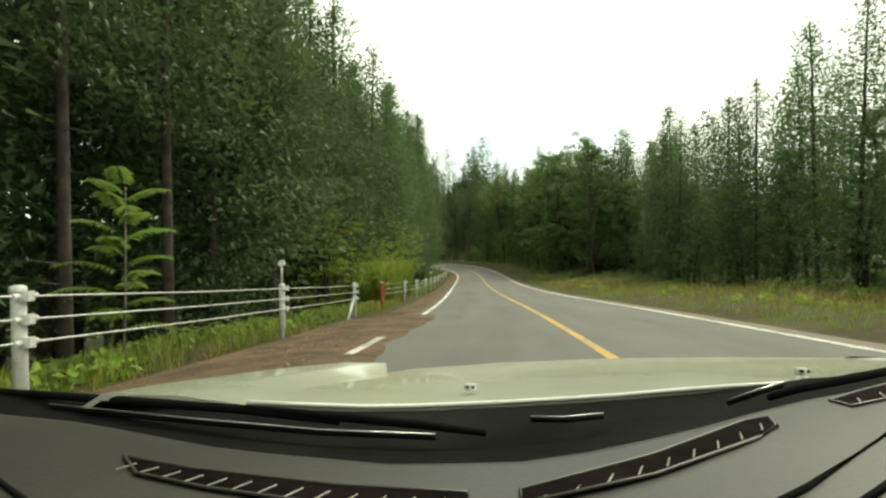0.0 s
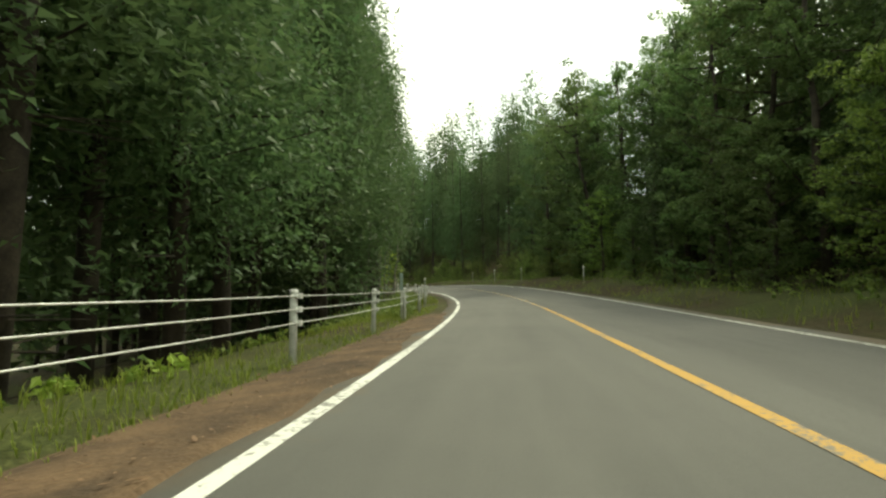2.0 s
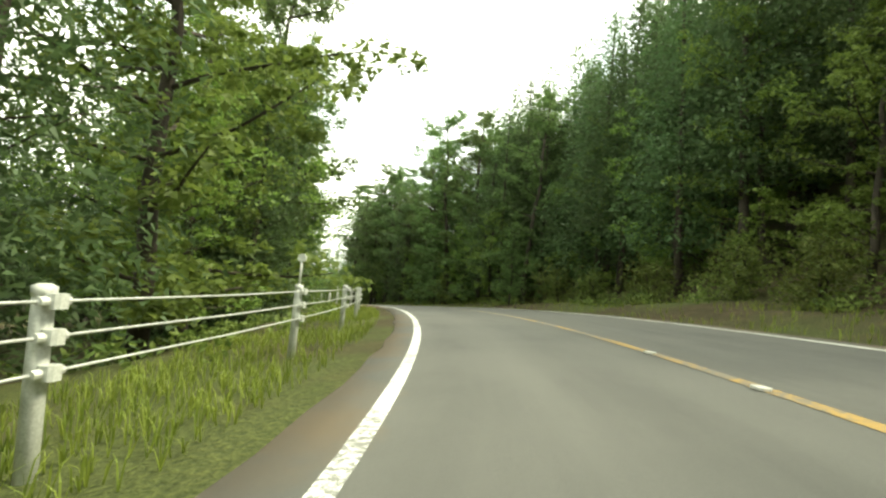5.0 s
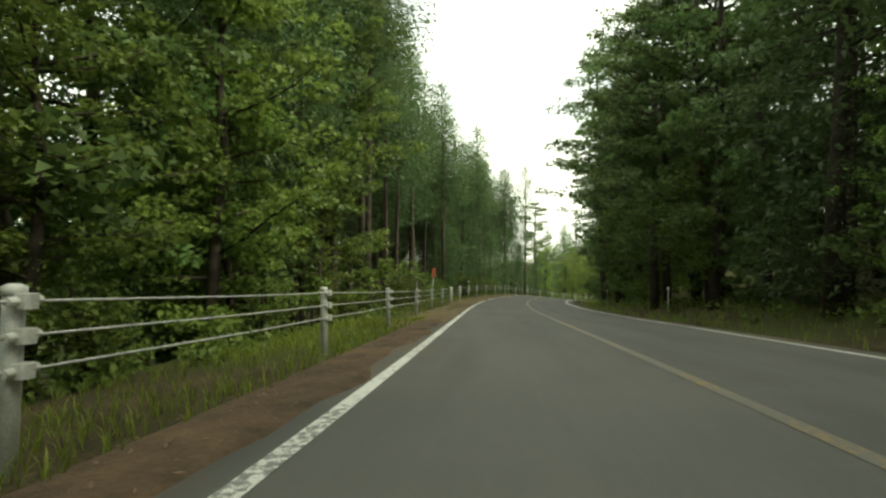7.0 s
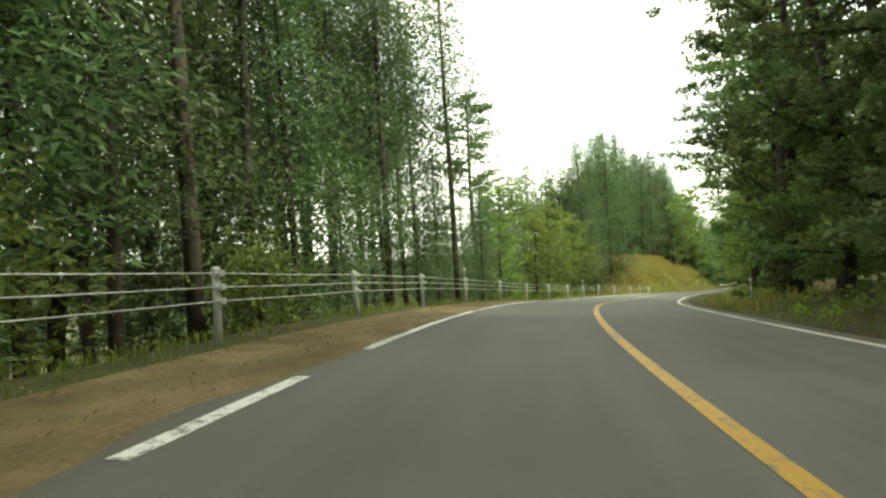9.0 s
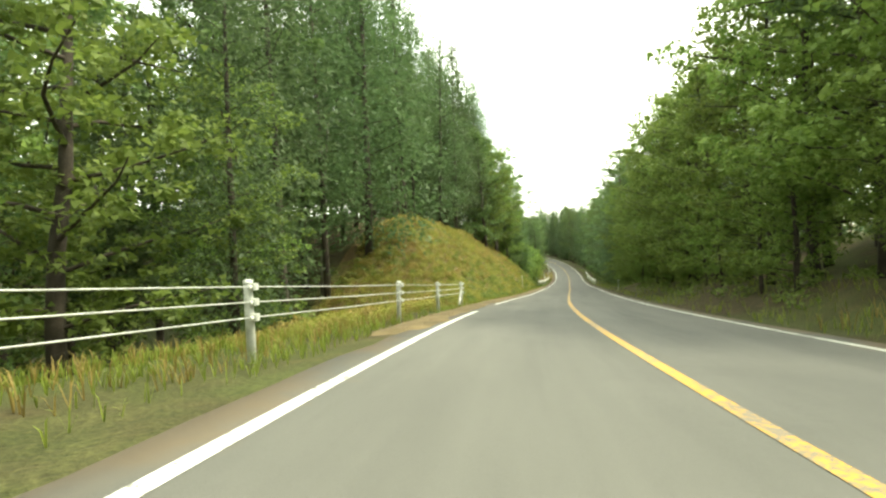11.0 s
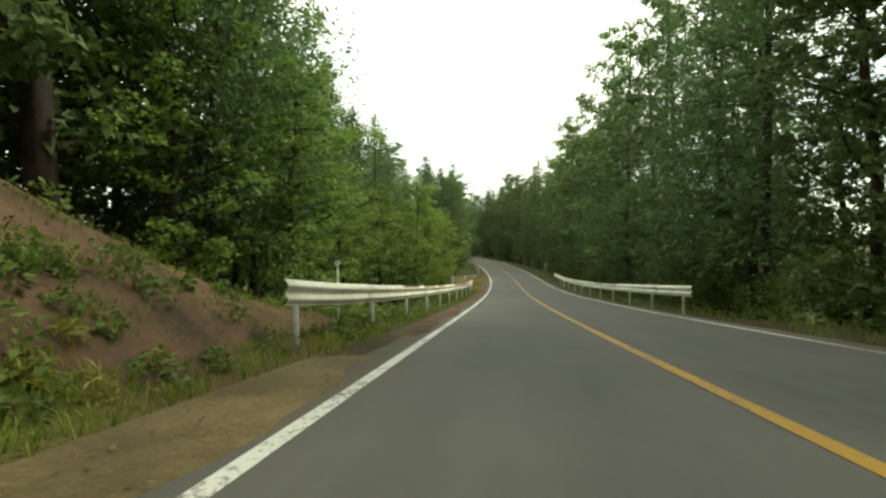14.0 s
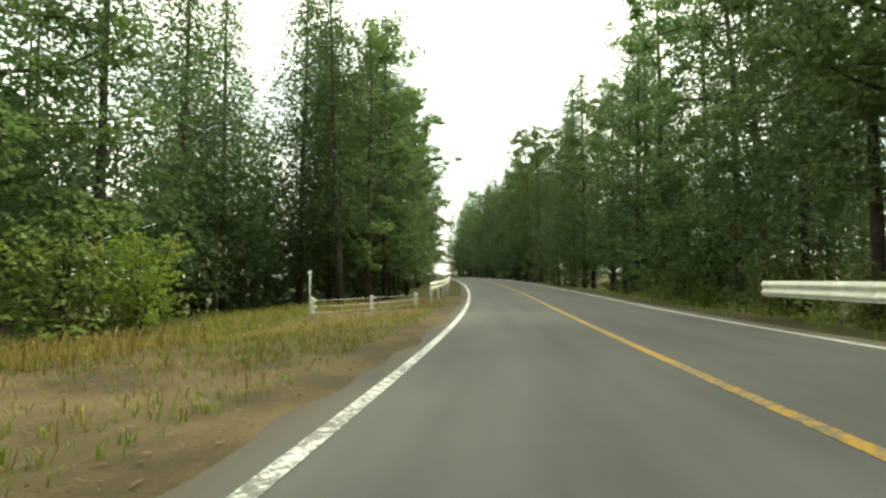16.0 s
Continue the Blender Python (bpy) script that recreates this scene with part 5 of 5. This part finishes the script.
def slab(rows, thick):
    v, f = loft(rows)
    n, k = len(rows), len(rows[0])
    o = len(v)
    v = v + [(x, y, z - thick) for x, y, z in v]
    f = f + [tuple(i + o for i in q[::-1]) for q in f]
    ring = [j for j in range(k)] + [i * k + k - 1 for i in range(1, n)] + [(n - 1) * k + j for j in range(k - 2, -1, -1)] + [i * k for i in range(n - 2, 0, -1)]
    # the rim has points of its own, so that the top keeps its smooth shading
    r0, m = len(v), len(ring)
    v = v + [v[i] for i in ring] + [v[i + o] for i in ring]
    for a in range(m):
        b = (a + 1) % m
        f.append((r0 + a, r0 + m + a, r0 + m + b, r0 + b))
    return v, f


hood_x = np.linspace(-0.36, 0.98, 18)
rear = ((-0.36, 0.72, 0.757), (-0.21, 0.79, 0.737), (-0.107, 0.81, 0.736), (0.016, 0.83, 0.739), (0.166, 0.84, 0.748), (0.319, 0.84, 0.764), (0.45, 0.81, 0.78), (0.80, 0.80, 0.79), (0.98, 0.74, 0.79))
front = ((-0.36, 1.62, 0.640), (-0.29, 1.68, 0.645), (0.03, 1.72, 0.665), (0.39, 1.72, 0.681), (0.73, 1.70, 0.691), (0.98, 1.64, 0.70))
ra, fr = along(rear, hood_x), along(front, hood_x)
rows = [[(x, y - 0.003, z - 0.004) for x, y, z in ra], ra]
for t in (0.006, 0.03, 0.12, 0.3, 0.5, 0.7, 0.88, 1.0):
    rows.append([(a[0], a[1] + (b[1] - a[1]) * t, a[2] + (b[2] - a[2]) * t + 0.018 * t * (1 - t)) for a, b in zip(ra, fr)])
rows.append([(x, y + 0.10, z - 0.05) for x, y, z in fr])
rows.append([(x, y + 0.14, z - 0.14) for x, y, z in fr])
part("hood", mesh_of("hood", *slab(rows, 0.012), CREAM, True), car)
# pale tube along the rear edge stands in for the lip catching light
part("hood_lip", Shape().tube([(x, y - 0.003, z + 0.001) for x, y, z in ra], 0.0035, 6).mesh("hood_lip", LIP_GLINT, True), car, "rear lip of the hood with its highlight painted on pale")
for side, knots in ((-1, ((-0.506, 0.62, 0.788), (-0.585, 0.85, 0.755), (-0.597, 0.97, 0.740), (-0.535, 1.25, 0.717), (-0.436, 1.45, 0.702), (-0.36, 1.66, 0.668))),
                    (1, ((1.06, 0.62, 0.79), (1.12, 0.85, 0.775), (1.14, 1.0, 0.765), (1.11, 1.25, 0.745), (1.06, 1.4, 0.735), (1.0, 1.6, 0.71)))):
    edge = [r[0 if side < 0 else -1] for r in rows[1:11]]
    ey, ez = [p[1] for p in edge], [p[2] for p in edge]
    fy = np.linspace(0.72, 1.70, len(knots))
    inner = [(-0.364 if side < 0 else 0.984, y, float(np.interp(y, ey, ez)) - 0.003) for y in fy]
    mid = [((a[0] + p[0]) / 2, (a[1] + p[1]) / 2, (a[2] + p[2]) / 2 + 0.006) for a, p in zip(inner, knots)]
    out1 = [(p[0] + side * 0.05, p[1], p[2] - 0.03) for p in knots]
    out2 = [(p[0] + side * 0.09, p[1], p[2] - 0.16) for p in knots]
    out3 = [(p[0] + side * 0.09, p[1], 0.30) for p in knots]
    part("fender", mesh_of("fender", *slab([inner, mid, list(knots), out1, out2, out3], 0.008), CREAM, True), car)
# cowl under the windscreen, and the dashboard behind it
dash_back = ((-0.62, 0.54, 0.79), (-0.447, 0.525, 0.783), (-0.262, 0.485, 0.772), (-0.093, 0.470, 0.768), (0.04, 0.482, 0.771), (0.175, 0.525, 0.787),
             (0.30, 0.575, 0.806), (0.42, 0.60, 0.822), (0.75, 0.62, 0.84))
cx_ = np.linspace(-0.82, 0.80, 28)
db = along(dash_back, cx_)
cowl_back = along(((-0.84, 0.60, 0.80), (-0.62, 0.64, 0.786), (-0.36, 0.712, 0.752), (-0.21, 0.782, 0.732), (-0.107, 0.802, 0.731), (0.016, 0.822, 0.734), (0.166, 0.832, 0.743), (0.319, 0.832, 0.759), (0.45, 0.80, 0.789), (0.60, 0.76, 0.81), (0.82, 0.74, 0.83)), cx_)
mid = [((a[0] + b[0]) / 2, (a[1] + b[1]) / 2, (a[2] + b[2]) / 2 - 0.022) for a, b in zip(db, cowl_back)]
part("cowl_panel", mesh_of("cowl_panel", *slab([cowl_back, mid, [(x, y + 0.012, z - 0.02) for x, y, z in db]], 0.01), BLACK, True), car)
rows = [[(x, y + 0.008, z - 0.03) for x, y, z in db], [(x, y, z - 0.004) for x, y, z in db], [(x, y - 0.012, z - 0.002) for x, y, z in db]]
for y in (0.40, 0.33, 0.26, 0.18, 0.10):
    rows.append([(x, min(y + 0.22 * max(0, x) , py - 0.02 - (0.4 - y)), pz - 0.004 - 0.02 * (0.4 - y)) for x, py, pz in db])
rows.append([(x, 0.02, 0.70) for x, py, pz in db])
rows.append([(x, 0.0, 0.45) for x, py, pz in db])
dash = part("dashboard", mesh_of("dashboard", *slab(rows, 0.01), DASH, True), car)


def dash_z(x):
    return float(np.interp(x, [k[0] for k in dash_back], [k[2] for k in dash_back])) - 0.003


def vent(top, bottom, fins):
    n = len(top)
    sh = Shape()
    rim = list(top) + list(bottom)[::-1]
    ring = [(x, y, dash_z(x) + 0.0015) for x, y in rim]
    sh.tube(ring + ring[:1], 0.0016, 6, False)
    v = part("vent", sh.mesh("vent", DASH, True), dash, "long demister vent in the dashboard")
    t3, b3 = [(x, y, dash_z(x) + 0.0015) for x, y in top], [(x, y, dash_z(x) + 0.0015) for x, y in bottom]
    # flat sheet level with the rim, its dark colour playing the shaded slot
    vs, fs = loft([t3, b3])
    gap = Shape().add(vs, fs)
    me = gap.mesh("vent_gap", GAP_SHADE)
    return v, me, [(np.array(t3[0]) + (np.array(t3[-1]) - np.array(t3[0])) * k, k) for k in fins], top, bottom


for top, bottom, count in (
        (((-0.335, 0.440), (-0.262, 0.428), (-0.13, 0.412), (-0.024, 0.406)), ((-0.300, 0.408), (-0.230, 0.392), (-0.12, 0.375), (-0.022, 0.369)), 13),
        (((0.016, 0.412), (0.132, 0.468), (0.235, 0.530), (0.258, 0.532)), ((0.016, 0.386), (0.122, 0.425), (0.225, 0.482), (0.252, 0.505)), 9),
        (((0.33, 0.560), (0.37, 0.580), (0.42, 0.600), (0.48, 0.61)), ((0.335, 0.535), (0.37, 0.545), (0.42, 0.560), (0.48, 0.565)), 5)):
    v, me, fins, t_, b__ = vent(top, bottom, [])
    gap = new("vent_gap", me)
    gap.parent = dash
    gap["label"] = "flat dark sheet painted as the shaded gap of a demister vent"
    tx, ty = zip(*t_)
    bx, by = zip(*b__)
    for i in range(count):
        x = tx[0] + 0.02 + (tx[-1] - tx[0] - 0.04) * i / (count - 1)
        y1, y0 = float(np.interp(x, tx, ty)), float(np.interp(x, bx, by))
        z = dash_z(x) + 0.0022
        fin = Shape().tube([(x + 0.004, y0 + (y1 - y0) * 0.55, z), (x - 0.004, y0 + 0.001, z)], 0.0008, 5)
        part("vent_fin", fin.mesh("vent_fin", FIN), dash)
# wipers and washer nozzles
for arm, blade in ((((-0.72, 0.63, 0.790), (-0.50, 0.63, 0.779), (-0.321, 0.63, 0.770), (-0.196, 0.63, 0.757)), ((-0.576, 0.62, 0.770), (-0.382, 0.62, 0.756), (-0.214, 0.62, 0.746), (-0.075, 0.62, 0.744))),
                   (((-0.321, 0.63, 0.772), (-0.19, 0.63, 0.763), (-0.10, 0.63, 0.757), (-0.015, 0.63, 0.748)), ((0.04, 0.66, 0.757), (0.08, 0.66, 0.757), (0.13, 0.67, 0.76))),
                   (((0.34, 0.70, 0.780), (0.375, 0.70, 0.792), (0.44, 0.70, 0.806), (0.60, 0.72, 0.835)), ((0.293, 0.705, 0.771), (0.33, 0.705, 0.785), (0.361, 0.705, 0.795)))):
    w = part("wiper", Shape().tube(arm, [0.004, 0.006, 0.006, 0.004], 6).mesh("wiper", BLACK, True), car)
    part("blade", Shape().tube(blade, 0.003, 5).mesh("blade", BLACK, True), w)
    part("blade_edge", Shape().tube([(x, y - 0.002, z + 0.005) for x, y, z in blade], 0.0009, 4).mesh("blade_edge", STEEL, True), w, "bright metal strip of the wiper blade")
for x, y, z in ((-0.049, 0.93, 0.738), (0.508, 0.93, 0.772)):
    nz = part("washer_nozzle", Shape().box((x, y, z + 0.004), (0.022, 0.018, 0.010), 0.007).mesh("washer_nozzle", STEEL), car, "small chrome washer nozzle")
    for dx in (-0.005, 0.005):
        part("jet", Shape().tube([(x + dx, y - 0.0095, z + 0.005), (x + dx, y - 0.006, z + 0.005)], 0.0028, 8).mesh("jet", BLACK), nz)
# plain sides and wheels under it
cxm = 0.29
for side in (-1, 1):
    x = cxm + side * 0.90
    pts = [[(x - side * 0.06, y, z0 + 0.0) for y in (0.32, 0.1, -0.6, -1.6, -2.4)] for z0 in (0.80,)] + \
          [[(x, y, z0) for y in (0.32, 0.1, -0.6, -1.6, -2.4)] for z0 in (0.70, 0.30)]
    part("side_panel", mesh_of("side_panel", *slab(pts, 0.01), CREAM, True), car)
    for y in (1.15, -1.5):
        ty_ = [(x - side * d, y, 0.30) for d in (0.20, 0.17, 0.03, 0.0)]
        wh = part("wheel", Shape().tube(ty_, [0.27, 0.305, 0.305, 0.27], 24).mesh("wheel", RUBBER, True), car)
        part("rim", Shape().tube([(x - side * 0.02, y, 0.30), (x + side * 0.008, y, 0.30)], [0.20, 0.19], 18).mesh("rim", STEEL), wh)
part("floor_pan", Shape().box((cxm, -0.3, 0.28), (1.60, 4.0, 0.05), 0.05).mesh("floor_pan", BLACK), car)
# roof on pillars, never in view, added to keep sky light off the dashboard
roof_x = np.linspace(-0.44, 1.02, 9)
part("roof", mesh_of("roof", *slab([[(x, y, z - 0.12 * ((x - 0.29) / 0.73) ** 2) for x in roof_x] for y, z in ((0.02, 1.30), (-0.1, 1.345), (-0.8, 1.37), (-1.6, 1.34), (-2.0, 1.27))], 0.03),
                     CREAM, True), car)
for x in (-0.50, 1.08):
    for foot, head in ((0.42, 0.0), (-0.85, -0.85), (-2.3, -1.95)):
        s_ = -0.30 if x < 0 else 0.30
        part("pillar", Shape().tube([(x + s_ * 0.4, foot, 0.78), (x + s_ * 0.05, head, 1.24)], 0.035, 8).mesh("pillar", CREAM, True), car)

# moulded grooves across the dashboard
for pts in (((-0.44, 0.40), (-0.33, 0.343), (-0.22, 0.28)), ((0.10, 0.315), (0.21, 0.384), (0.34, 0.48)), ((0.16, 0.31), (0.25, 0.372), (0.36, 0.45))):
    part("groove", Shape().tube([(x, y, dash_z(x) - 0.0005) for x, y in pts], 0.0022, 6).mesh("groove", BLACK, True), dash)
